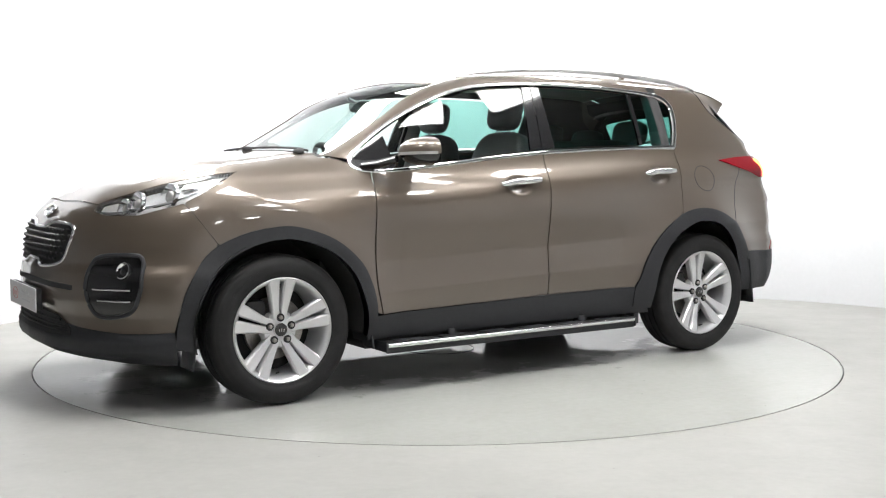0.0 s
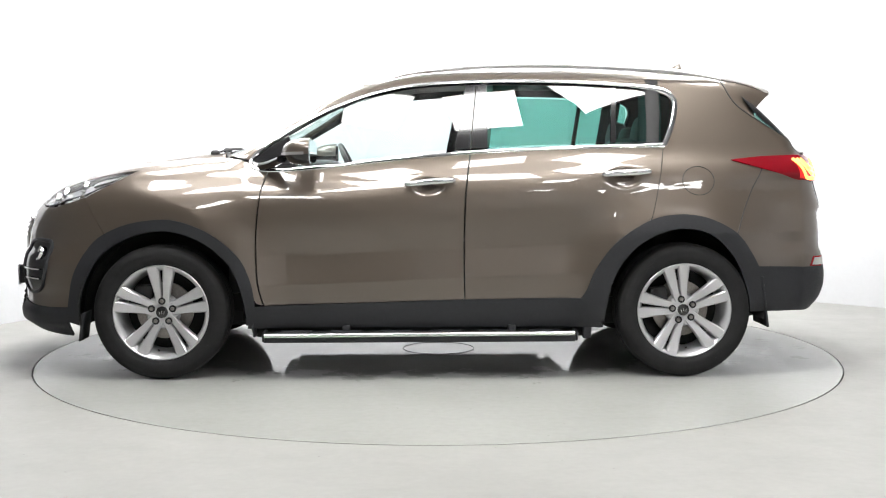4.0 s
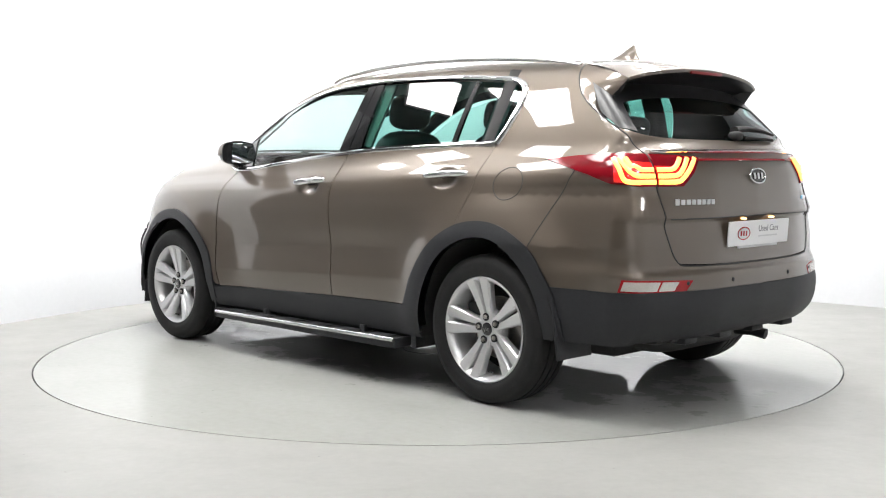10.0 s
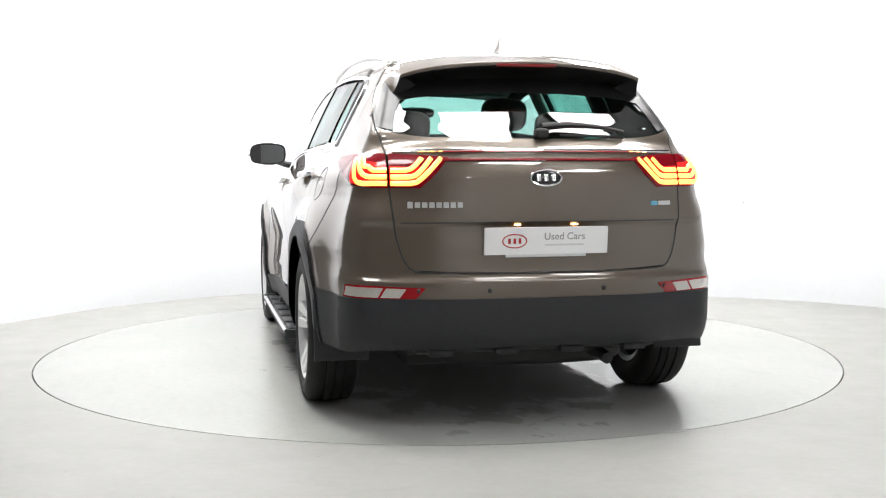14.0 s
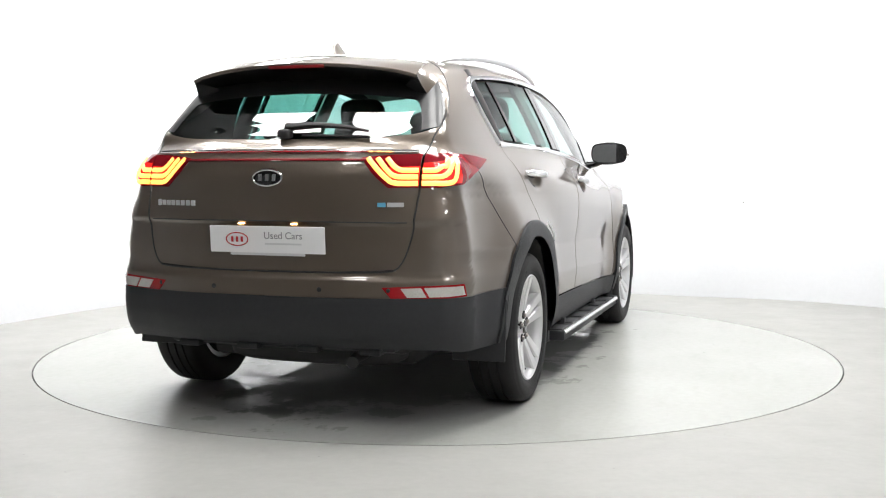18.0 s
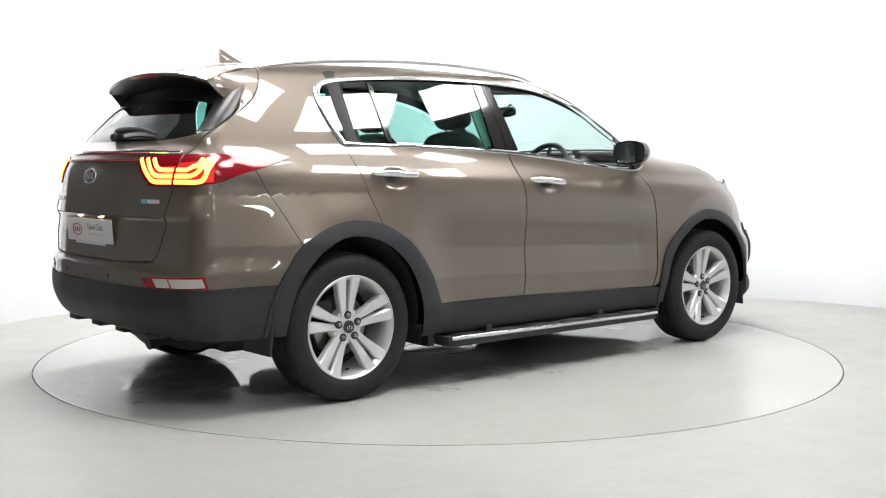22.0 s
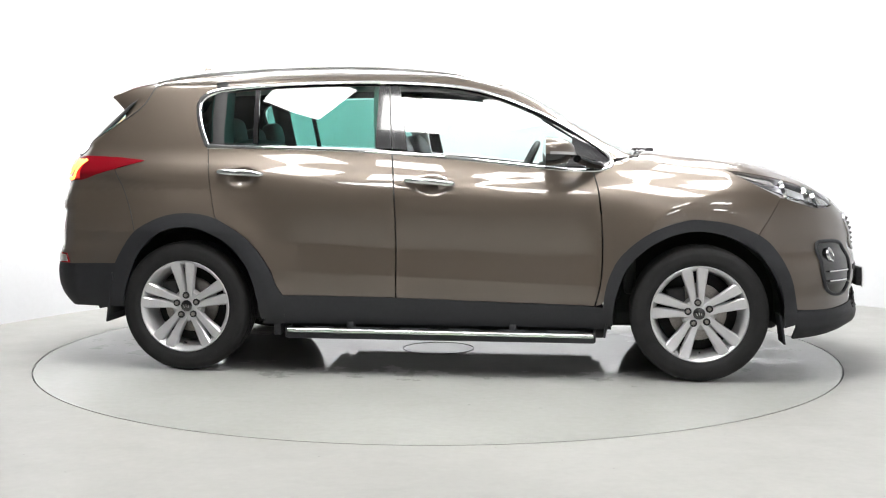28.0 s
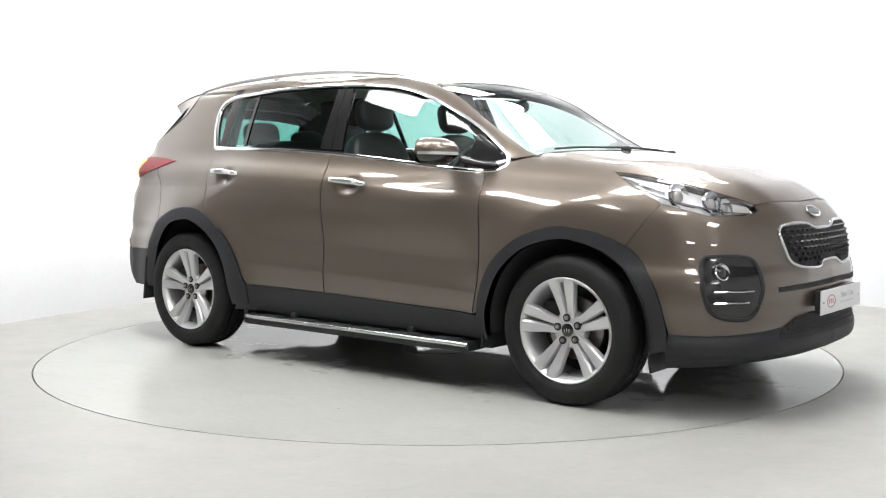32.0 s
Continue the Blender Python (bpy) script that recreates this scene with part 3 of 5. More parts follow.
def body():
    fd = patch(sd(SILL_F, (0.33, 0.385), SILL_M), sd(*DOOR_M), sd(*BELT_LINE), sd(*DOOR_F), 84, 64, 0.0035)
    doors_f = pair("front_door", [fd], PAINT, car)
    rd = patch(sd(SILL_M, (-0.5, 0.403), SILL_R), chain(sd(*ARCH_R_UP), sd(*DOOR_R_UP)), sd(*BELT_REAR), sd(*DOOR_M), 84, 64, 0.0035)
    doors_r = pair("rear_door", [rd], PAINT, car)
    fe = patch(sd((0.819, 0.379), *ARCH_F_OVER), chain(sd((1.62, 0.74), (1.68, 0.83), (1.74, 0.925)), sd((1.74, 0.925), (1.62, 0.985), (1.47, 1.065))),
               chain(sd((0.80, 1.06), (0.905, 1.10)), tp((1.03, 0.66), (1.25, 0.705), (1.47, 0.715))),
               sd((0.819, 0.379), (0.848, 0.5), (0.855, 0.65), (0.851, 0.78), (0.833, 0.95), (0.803, 1.06)), 56, 36, 0.001)
    pair("front_wing", [fe], PAINT, car)
    q1 = patch(sd(*ARCH_R_OVER), chain(sd((-1.60, 0.735), (-1.66, 0.88), (-1.76, 1.070)), sd((-1.76, 1.070), (-1.60, 1.112))),
               sd((-1.255, 1.19), (-1.45, 1.15), (-1.60, 1.112)), sd(*DOOR_R_UP), 34, 30)
    q2 = patch(chain(sd((-1.255, 1.19), (-1.45, 1.15), (-1.60, 1.112)), sd((-1.60, 1.112), (-1.75, 1.131), (-1.90, 1.139)), tl((0.70, 1.140), (0.626, 1.138))),
               chain(tl((0.626, 1.138), (0.636, 1.19), (0.649, 1.25)), CHEEK[::-1]),
               chain(sd((-1.33, 1.455), (-1.45, 1.485)), tp((-1.53, 0.55), (-1.60, 0.50))), sd(*DLO_REAR), 54, 40)
    q3 = patch(chain(sd(*DLO_TOP)), chain(sd((0.905, 1.12), (0.97, 1.13)), tp((1.0, 0.65), (1.03, 0.64))), tp(*ROOF_EDGE),
               chain(sd((-1.33, 1.455), (-1.45, 1.485)), tp((-1.53, 0.55), (-1.60, 0.50))), 110, 14)
    sides = pair("body_side", [q1, q2, q3], PAINT, car, rim=0.006)
    ho = patch(ns(*NOSE_EDGE[::-1]), chain(tp(*LAMP_TOP[::-1]), tp(*HOOD_SIDE[::-1])), tp((1.12, 0), (1.10, 0.3), (1.06, 0.5), (1.03, 0.66)),
               chain(ns((0, 0.92), (0, 0.925)), tp((2.0, 0), (1.6, 0), (1.12, 0))), 36, 56, 0.003, "brt")
    skin("bonnet", [ho], PAINT, car, both=True)
    ro = patch(tp((0.31, 0.0), (0.305, 0.3), (0.30, 0.550)), tp(*[(x, y) for x, y in ROOF_EDGE[:5]][::-1]), tp((-1.60, 0), (-1.60, 0.50)), tp((0.31, 0), (-0.6, 0), (-1.60, 0)), 24, 60)
    skin("roof", [ro], PAINT, car, both=True, rim=0.006)
    ws = patch(tp((1.10, 0), (1.08, 0.3), (1.04, 0.5), (1.0, 0.656)), tp((1.0, 0.656), (0.9, 0.643), (0.7, 0.615), (0.5, 0.583), (0.30, 0.550)), tp((0.30, 0), (0.30, 0.550)), tp((1.10, 0), (0.7, 0), (0.30, 0)), 26, 36, 0.002, "brt")
    w = skin("windscreen", [ws], SCREEN_GLASS, car, "clear laminated windscreen glass", off=-0.003, rim=0, both=True)
    w.visible_shadow = False
    # front bumper, painted, and its dark lower half
    low_n = ns((0, 0.40), (0.3, 0.395), (0.5, 0.375), (0.62, 0.365))
    low_s = sd((2.02, 0.36), (1.95, 0.36), (1.82, 0.365))
    edge = chain(ns(*NOSE_EDGE[::-1]), ns((0.46, 0.885), (0.55, 0.870), (0.66, 0.872)), sd(*LAMP_LOW[::-1][1:3]))
    fb = patch(chain(low_n, low_s), chain(sd(*ARCH_F_DOWN[::-1]), sd((1.62, 0.74), (1.68, 0.83), (1.74, 0.925))), edge,
               ns((0, 0.40), (0, 0.65), (0, 0.85), (0, 0.92)), 70, 44, 0.0015, "brt")
    bump = skin("front_bumper", [fb], PAINT, car, both=True)
    fl = patch(chain(ns((0, 0.255), (0.3, 0.25), (0.6, 0.238)), sd((1.98, 0.230), (1.92, 0.226), (1.80, 0.22))), sd((1.80, 0.22), (1.815, 0.30), (1.82, 0.365)),
               chain(low_n, low_s), ns((0, 0.255), (0, 0.40)), 50, 12)
    skin("front_lower_bumper", [fl], PLASTIC, car, "dark grey grained plastic lower bumper", off=0.006, both=True)
    # rear
    b1 = patch(chain(sd((-1.70, 0.57), (-1.85, 0.565), (-1.98, 0.56)), tl((0.76, 0.56), (0.65, 0.56), (0.53, 0.56))), tl((0.53, 0.56), (0.545, 0.672), (0.585, 0.74), (0.608, 0.85), (0.624, 1.0)),
               chain(sd((-1.76, 1.070), (-1.85, 1.046), (-1.94, 1.016)), tl((0.70, 1.0), (0.624, 1.0))), chain(sd((-1.70, 0.57), (-1.66, 0.66), (-1.60, 0.735)), sd((-1.60, 0.735), (-1.66, 0.88), (-1.76, 1.070))), 40, 34)
    b2 = patch(tl((0, 0.56), (0.53, 0.56)), tl((0.53, 0.56), (0.545, 0.668)), tl((0, 0.655), (0.3, 0.657), (0.545, 0.668)), tl((0, 0.56), (0, 0.655)), 20, 10)
    skin("rear_bumper", [b1, b2], PAINT, car, both=True, rim=0.01)
    rl = patch(chain(sd((-1.74, 0.34), (-1.85, 0.335), (-1.95, 0.335)), tl((0.72, 0.345), (0.5, 0.35), (0, 0.36))), tl((0, 0.36), (0, 0.56)),
               chain(sd((-1.70, 0.57), (-1.85, 0.565), (-1.98, 0.56)), tl((0.76, 0.56), (0.5, 0.56), (0, 0.56))), sd((-1.74, 0.34), (-1.74, 0.45), (-1.70, 0.57)), 50, 18)
    skin("rear_lower_bumper", [rl], PLASTIC, car, "dark grey grained plastic lower bumper", off=0.006, both=True)
    tg = patch(tl((0, 0.66), (0.3, 0.662), (0.545, 0.672)), tl((0.545, 0.672), (0.585, 0.74), (0.608, 0.85), (0.622, 1.0), (0.622, 1.135)), tl((0, 1.135), (0.3, 1.135), (0.622, 1.135)), tl((0, 0.66), (0, 0.9), (0, 1.135)), 30, 60, 0.003, "br")
    ts = patch(tl((0, 1.135), (0.3, 1.135), (0.622, 1.135)), tl((0.622, 1.135), (0.632, 1.19), (0.645, 1.25)), tl((0, 1.20), (0.41, 1.205), (0.57, 1.222), (0.645, 1.25)), tl((0, 1.135), (0, 1.20)), 30, 8, 0.0)
    gate = skin("tailgate", [tg, ts], PAINT, car, both=True)
    rw = patch(tl((0, 1.195), (0.41, 1.20), (0.57, 1.217), (0.645, 1.25)), tl((0.645, 1.25), (0.637, 1.32), (0.59, 1.42), (0.54, 1.50)), tl((0, 1.535), (0.54, 1.50)), tl((0, 1.195), (0, 1.535)), 26, 20)
    r = skin("rear_window", [rw], REAR_GLASS, gate, "dark tinted rear window glass", off=-0.002, rim=0, both=True)
    # tail lamps: outer part on the body, inner part on the tailgate
    lt_top = chain(sd((-1.60, 1.114), (-1.75, 1.13), (-1.90, 1.137)), tl((0.70, 1.137), (0.628, 1.135)))
    lt_low = chain(sd((-1.60, 1.112), (-1.68, 1.091), (-1.76, 1.069), (-1.85, 1.045), (-1.94, 1.014)), tl((0.69, 1.0), (0.628, 1.0)))
    lo = patch(lt_low, tl((0.628, 1.0), (0.628, 1.135)), lt_top, sd((-1.60, 1.112), (-1.60, 1.114)), 36, 12)
    lamps = pair("tail_lamp", [lo], RED_DARK, car, "red wraparound tail lamp with glowing curved tubes", off=0.006)
    li = patch(tl((0.618, 1.0), (0.505, 1.0)), tl((0.505, 1.0), (0.44, 1.06), (0.392, 1.12)), tl((0.618, 1.135), (0.5, 1.13), (0.392, 1.12)), tl((0.618, 1.0), (0.618, 1.135)), 14, 12)
    inner = pair("inner_tail_lamp", [li], RED_DARK, car, "red tailgate lamp with glowing curved tubes", off=0.006)
    for k in (0, 1):
        skin("lit_backing", [lo[1:9, -12:]], LED_RED, lamps[k], off=0.008, rim=0, mirror=bool(k))
        skin("lit_backing", [li[1:8, :-3]], LED_RED, inner[k], off=0.008, rim=0, mirror=bool(k))
        for i in range(3):
            z = 1.018 + 0.0255 * i
            c2 = on_grid(lo, (1.0, z), (0.90, z), (0.795 + 0.045 * i, z + 0.002), (0.745 + 0.047 * i, z + 0.016), (0.715 + 0.048 * i, 1.085), (0.690 + 0.048 * i, 1.117), level=True)
            bead("light_tube", c2, 0.0105, LED, lamps[k], off=0.008, mirror=bool(k), squash=0.5)
            c3 = on_grid(li, (0.03, z), (0.45 - 0.10 * i, z), (0.66 - 0.13 * i, z + 0.002), (0.78 - 0.14 * i, z + 0.016), (0.90 - 0.16 * i, 1.117), level=True)
            bead("light_tube", c3, 0.0105, LED, inner[k], off=0.008, mirror=bool(k), squash=0.5)
    # side glass: three panes a side
    top = sd(*DLO_TOP)

    def along(x0, x1, drop=0.020):
        t = [(x, z) for x, z in ((a, float(np.interp(a, [q[0] for q in DLO_TOP], [q[1] for q in DLO_TOP])) - drop) for a in np.linspace(x0, x1, 14))]
        return sd(*t)

    def belt(x0, x1, up=0.022):
        bl = (BELT_LINE + BELT_REAR)[::-1]
        xs, zs = [q[0] for q in bl], [q[1] for q in bl]
        return sd(*[(a, float(np.interp(a, xs, zs)) + up) for a in np.linspace(x0, x1, 14)])
    g1 = patch(belt(-0.165, 0.67), sd((0.67, 1.088), (0.69, 1.16), (0.71, 1.235)), along(-0.225, 0.71), sd((-0.165, 1.17), (-0.225, 1.505)), 30, 16)
    g2 = patch(belt(-0.975, -0.33), sd((-0.33, 1.18), (-0.335, 1.51)), along(-1.0, -0.335), sd((-0.975, 1.205), (-1.0, 1.495)), 22, 14)
    g3 = patch(sd((-1.245, 1.215), (-1.20, 1.212), (-1.10, 1.21), (-0.995, 1.207)), sd((-0.995, 1.207), (-1.02, 1.495)), sd((-1.30, 1.45), (-1.26, 1.47), (-1.18, 1.483), (-1.02, 1.495)), sd((-1.245, 1.215), (-1.285, 1.30), (-1.31, 1.39), (-1.30, 1.45)), 14, 14)
    for nm, g, mt, dr, lb in (("door_window", g1, GLASS, doors_f, "green-tinted front side window"), ("door_window", g2, PRIVACY, doors_r, "dark privacy side window"), ("quarter_window", g3, PRIVACY, [car, car], "dark privacy quarter window")):
        for o in pair(nm, [g], mt, dr, lb, off=-0.004, rim=0):
            pass
    bp1 = patch(sd((-0.33, 1.178), (-0.243, 1.173)), sd((-0.243, 1.173), (-0.282, 1.51)), sd((-0.335, 1.511), (-0.282, 1.51)), sd((-0.33, 1.178), (-0.335, 1.511)), 6, 14)
    bp2 = patch(sd((-0.238, 1.173), (-0.16, 1.168)), sd((-0.16, 1.168), (-0.222, 1.507)), sd((-0.277, 1.51), (-0.222, 1.507)), sd((-0.238, 1.173), (-0.277, 1.51)), 6, 14)
    pair("pillar_cover", [bp1], BLACK, car, "gloss black door pillar cover", off=0.001)
    pair("pillar_cover", [bp2], BLACK, car, "gloss black door pillar cover", off=0.001)
    dv = patch(sd((-1.0, 1.205), (-0.972, 1.204)), sd((-0.972, 1.204), (-0.998, 1.497)), sd((-1.023, 1.496), (-0.998, 1.497)), sd((-1.0, 1.205), (-1.023, 1.496)), 4, 12)
    pair("window_divider", [dv], BLACK, car, off=0.001)
    sail = patch(sd((0.66, 1.080), (0.87, 1.080)), sd((0.87, 1.080), (0.89, 1.11)), sd((0.70, 1.245), (0.80, 1.185), (0.89, 1.115)), sd((0.66, 1.080), (0.68, 1.16), (0.70, 1.245)), 12, 10)
    pair("mirror_sail", [sail], BLACK, car, off=0.001)
    for k in (False, True):
        loop = np.vstack([sd(*DLO_REAR)[:-1], top[:-1], sd((0.905, 1.12), (0.905, 1.09), (0.87, 1.068), (0.80, 1.062)), sd(*BELT_LINE)[1:], sd(*BELT_REAR)[1:]])
        line = dense(loop, 170, False)
        for _ in range(2):
            line[1:-1] = (line[:-2] + line[1:-1] * 2 + line[2:]) / 4
        wide = [0.0105 + 0.006 * min(max((-1.12 - q[0]) / 0.12, 0), 1) for q in line]
        bead("chrome_window_trim", settle(line, 2), wide, CHROME, car, "bright chrome strip round the side windows", off=0.0, mirror=k, squash=0.6)
    for k in (False, True):
        bead("bumper_seam", sd((-1.60, 0.735), (-1.66, 0.88), (-1.76, 1.070)), 0.0022, SEAM, car, mirror=k)
        bead("tailgate_seam", chain(tl((0.626, 1.138), (0.636, 1.19), (0.649, 1.25)), CHEEK[::-1][:6]), 0.003, SEAM, car, mirror=k)
    return doors_f, doors_r, gate, bump, dict(fd=fd, rd=rd, q1=q1, q2=q2, q3=q3, ro=ro, g1=g1)


doors_f, doors_r, tailgate, front_bumper, PATCH = body()


def cladding():
    """Dark plastic over the wheel arches and along the sills."""
    ro_ = [(0.86, 0.30)] + ARCH_F_OVER + ARCH_F_DOWN[1:-1] + [(1.82, 0.30)]
    ri = [(0.905, 0.28), (0.905, 0.36), (0.93, 0.47), (0.985, 0.59), (1.10, 0.695), (1.24, 0.75), (1.36, 0.757), (1.50, 0.72), (1.63, 0.63), (1.71, 0.50), (1.745, 0.38), (1.75, 0.28)]
    g = patch(sd(*ri), sd((1.75, 0.28), (1.82, 0.30)), sd(*ro_), sd((0.905, 0.28), (0.86, 0.30)), 60, 7)
    pair("wheel_arch_trim", [g], PLASTIC, car, "dark grained plastic wheel arch trim", off=0.014, rim=0.05)
    ro_ = [(-0.80, 0.30)] + ARCH_R_UP + ARCH_R_OVER[1:] + [(-1.66, 0.66), (-1.73, 0.54), (-1.775, 0.40), (-1.78, 0.34)]
    ri = [(-0.92, 0.29), (-0.93, 0.38), (-0.955, 0.49), (-1.01, 0.60), (-1.10, 0.692), (-1.22, 0.75), (-1.34, 0.765), (-1.47, 0.73), (-1.585, 0.62), (-1.65, 0.48), (-1.675, 0.38), (-1.68, 0.34)]
    g = patch(sd(*ri), sd((-1.68, 0.34), (-1.78, 0.34)), sd(*ro_), sd((-0.92, 0.29), (-0.80, 0.30)), 60, 7)
    pair("wheel_arch_trim", [g], PLASTIC, car, "dark grained plastic wheel arch trim", off=0.014, rim=0.05)
    g = patch(sd((0.90, 0.262), (0.3, 0.262), (-0.92, 0.262)), sd((-0.92, 0.262), (-0.80, 0.41)), sd((0.86, 0.375), (0.33, 0.388), (-0.208, 0.403), (-0.80, 0.41)), sd((0.90, 0.262), (0.86, 0.375)), 40, 8)
    pair("sill_cover", [g], PLASTIC, car, "dark grained plastic sill cover", off=0.008, rim=0.04)


cladding()

# ---- wheels ----


def wheel(x, side, turn, tint=""):
    """A tyre on a five-double-spoke alloy rim; the outer face looks along +y before it is turned to its side."""
    m = pose(x, side * 0.794, 0.344, 0, 0, 0 if side > 0 else 180) @ pose(0, 0, 0, 0, turn, 0)
    R = 0.344
    tyre = lathe([(0.222, -0.095), (0.24, -0.105), (0.28, -0.113), (0.315, -0.108), (0.333, -0.098), (R - 0.003, -0.085), (R, -0.06), (R, -0.052), (R - 0.008, -0.05), (R - 0.008, -0.044),
                  (R, -0.042), (R + 0.001, -0.012), (R - 0.008, -0.01), (R - 0.008, -0.004), (R + 0.001, -0.002), (R + 0.001, 0.030), (R - 0.008, 0.032), (R - 0.008, 0.038), (R, 0.04), (R, 0.06), (R - 0.003, 0.085),
                  (0.333, 0.098), (0.327, 0.104), (0.321, 0.1055), (0.319, 0.1085), (0.30, 0.112), (0.28, 0.113), (0.262, 0.111), (0.2595, 0.1085), (0.252, 0.107), (0.246, 0.104), (0.240, 0.096), (0.230, 0.09)], 72)
    t = part("tyre", moved(tyre, m), RUBBER, car, "black rubber tyre on a silver alloy rim", angle=50)
    for a0, n in ((20, 9), (200, 9)):
        bm = bmesh.new()
        for i in range(n):
            if i != 4:
                box(bm, (0, 0.1125, 0.289), (0.014, 0.0016, 0.020), m=pose(0, 0, 0, 0, a0 + 4.2 * i, 0))
        part("raised_lettering", moved(bm, m), RUBBER, t, smooth=False)
    rim = lathe([(0.246, 0.090), (0.243, 0.102), (0.2385, 0.105), (0.232, 0.100), (0.222, 0.088), (0.214, 0.06), (0.200, -0.09), (0.222, -0.098), (0.23, -0.095)], 72)
    part("rim_barrel", moved(rim, m), ALLOY, t)
    hub = lathe([(0.001, 0.075), (0.034, 0.0745), (0.036, 0.070), (0.040, 0.069), (0.078, 0.062), (0.088, 0.048), (0.09, 0.03)], 40)
    part("rim_hub", moved(hub, m), ALLOY, t)
    cap = lathe([(0.0005, 0.0805), (0.024, 0.080), (0.030, 0.077), (0.031, 0.07)], 28)
    part("centre_cap", moved(cap, m), BLACK, t, "gloss black centre cap with a pale emblem")
    bm = bmesh.new()
    for i, dx in enumerate((-0.012, 0.0, 0.012)):
        box(bm, (dx, 0.081, 0), (0.003, 0.002, 0.016), m=pose(0, 0, 0, 0, 12 * (i - 1), 0))
    part("cap_emblem", moved(bm, m), SATIN, t, smooth=False)
    for k in range(5):
        a = pose(0, 0, 0, 0, -72 * k, 0)
        for s in (-1, 1):
            bm = bmesh.new()
            rows = []
            for r, c, hw, y in ((0.045, 0.017, 0.017, 0.068), (0.085, 0.0205, 0.0185, 0.071), (0.115, 0.0240, 0.0210, 0.077), (0.155, 0.0300, 0.0250, 0.084), (0.188, 0.0350, 0.0285, 0.091), (0.219, 0.0400, 0.0310, 0.098), (0.2335, 0.0415, 0.033, 0.102)):
                rows.append([bm.verts.new(Vector((s * (c + o * hw), y + dy, r))) for o, dy in ((-1, -0.035), (-0.95, -0.008), (-0.7, 0.0), (0.7, 0.001), (0.95, -0.006), (1, -0.035))])
            for p, q in zip(rows, rows[1:]):
                for i in range(5):
                    bm.faces.new((p[i], p[i + 1], q[i + 1], q[i]))
            part("spoke", moved(bm, m @ a), ALLOY, t, angle=35)
        nut = lathe([(0.0005, 0.084), (0.008, 0.083), (0.0105, 0.079), (0.0105, 0.06)], 6)
        moved(nut, Matrix.Translation((0, 0, 0.056)))
        part("wheel_nut", moved(nut, m @ a), STEEL, t, smooth=False)
        # flat dark ring paints the shade of the nut's recess
        ring = lathe([(0.0095, 0.0735), (0.0185, 0.0740), (0.0185, 0.060)], 18)
        part("nut_recess_shade", moved(moved(ring, Matrix.Translation((0, 0, 0.056))), m @ a), DARK, t)
    disc = lathe([(0.03, 0.012), (0.075, 0.012), (0.078, 0.0), (0.145, 0.0), (0.145, -0.022), (0.03, -0.022)], 48)
    part("brake_disc", moved(disc, m), STEEL, t, "worn grey steel brake disc")
    cal = box(bmesh.new(), (0.10, 0.0, 0.075), (0.09, 0.075, 0.12), 0.015)
    part("brake_caliper", moved(cal, m), DARK, t)
    back = lathe([(0.001, -0.05), (0.20, -0.05), (0.205, -0.06)], 32)
    part("brake_shield", moved(back, m), LINER, t)
    valve = tube(bmesh.new(), [(0.02, 0.06, -0.20), (0.02, 0.085, -0.192)], 0.004, 6)
    part("valve", moved(valve, m), DARK, t)


wheel(1.335, 1, 0)
wheel(-1.335, 1, 11)
wheel(1.335, -1, 7)
wheel(-1.335, -1, 3)


def arch_liners():
    for x in (1.335, -1.335):
        for s in (1, -1):
            bm = bmesh.new()
            rows = []
            for a in range(-12, 193, 8):
                c, q = math.cos(radians(a)), math.sin(radians(a))
                rr = 0.415
                rows.append([bm.verts.new((x + rr * c, s * y, 0.355 + rr * q)) for y in (0.895, 0.55)] + [bm.verts.new((x + 0.02 * c, s * 0.55, 0.355 + 0.02 * q))])
            for p, q in zip(rows, rows[1:]):
                bm.faces.new((p[0], p[1], q[1], q[0]))
                bm.faces.new((p[1], p[2], q[2], q[1]))
            part("wheel_arch_liner", bm, LINER, car)
    # underside
    bm = box(bmesh.new(), (0, 0, 0.235), (1.75, 1.62, 0.07), 0.02)
    part("floor_pan", bm, DARK, car)
    box_f = box(bmesh.new(), (1.95, 0, 0.30), (0.30, 1.2, 0.10), 0.03)
    part("front_undertray", box_f, DARK, car)
    part("front_subframe", box(bmesh.new(), (1.335, 0, 0.30), (0.9, 1.0, 0.16), 0.03), DARK, car)
    part("rear_subframe", box(bmesh.new(), (-1.335, 0, 0.30), (0.9, 1.0, 0.16), 0.03), DARK, car)
    part("rear_undertray", box(bmesh.new(), (-1.90, 0, 0.34), (0.28, 1.1, 0.06), 0.02), DARK, car)


arch_liners()

# ---- fittings ----


def blob(c, r, e=0.5, n=20, m=14, f=0.5):
    """A rounded box: e and f below 1 square it off."""
    bm = bmesh.new()

    def p(v, k):
        return math.copysign(abs(v) ** k, v)
    rows = []
    for j in range(1, m):
        a = -math.pi / 2 + math.pi * j / m
        rows.append([bm.verts.new((c[0] + r[0] * p(math.cos(a), e) * p(math.cos(b), f), c[1] + r[1] * p(math.cos(a), e) * p(math.sin(b), f), c[2] + r[2] * p(math.sin(a), e)))
                     for b in (2 * math.pi * i / n for i in range(n))])
    for s, q in zip(rows, rows[1:]):
        for i in range(n):
            bm.faces.new((s[i], s[(i + 1) % n], q[(i + 1) % n], q[i]))
    bm.faces.new(rows[0][::-1])
    bm.faces.new(rows[-1])
    return bm


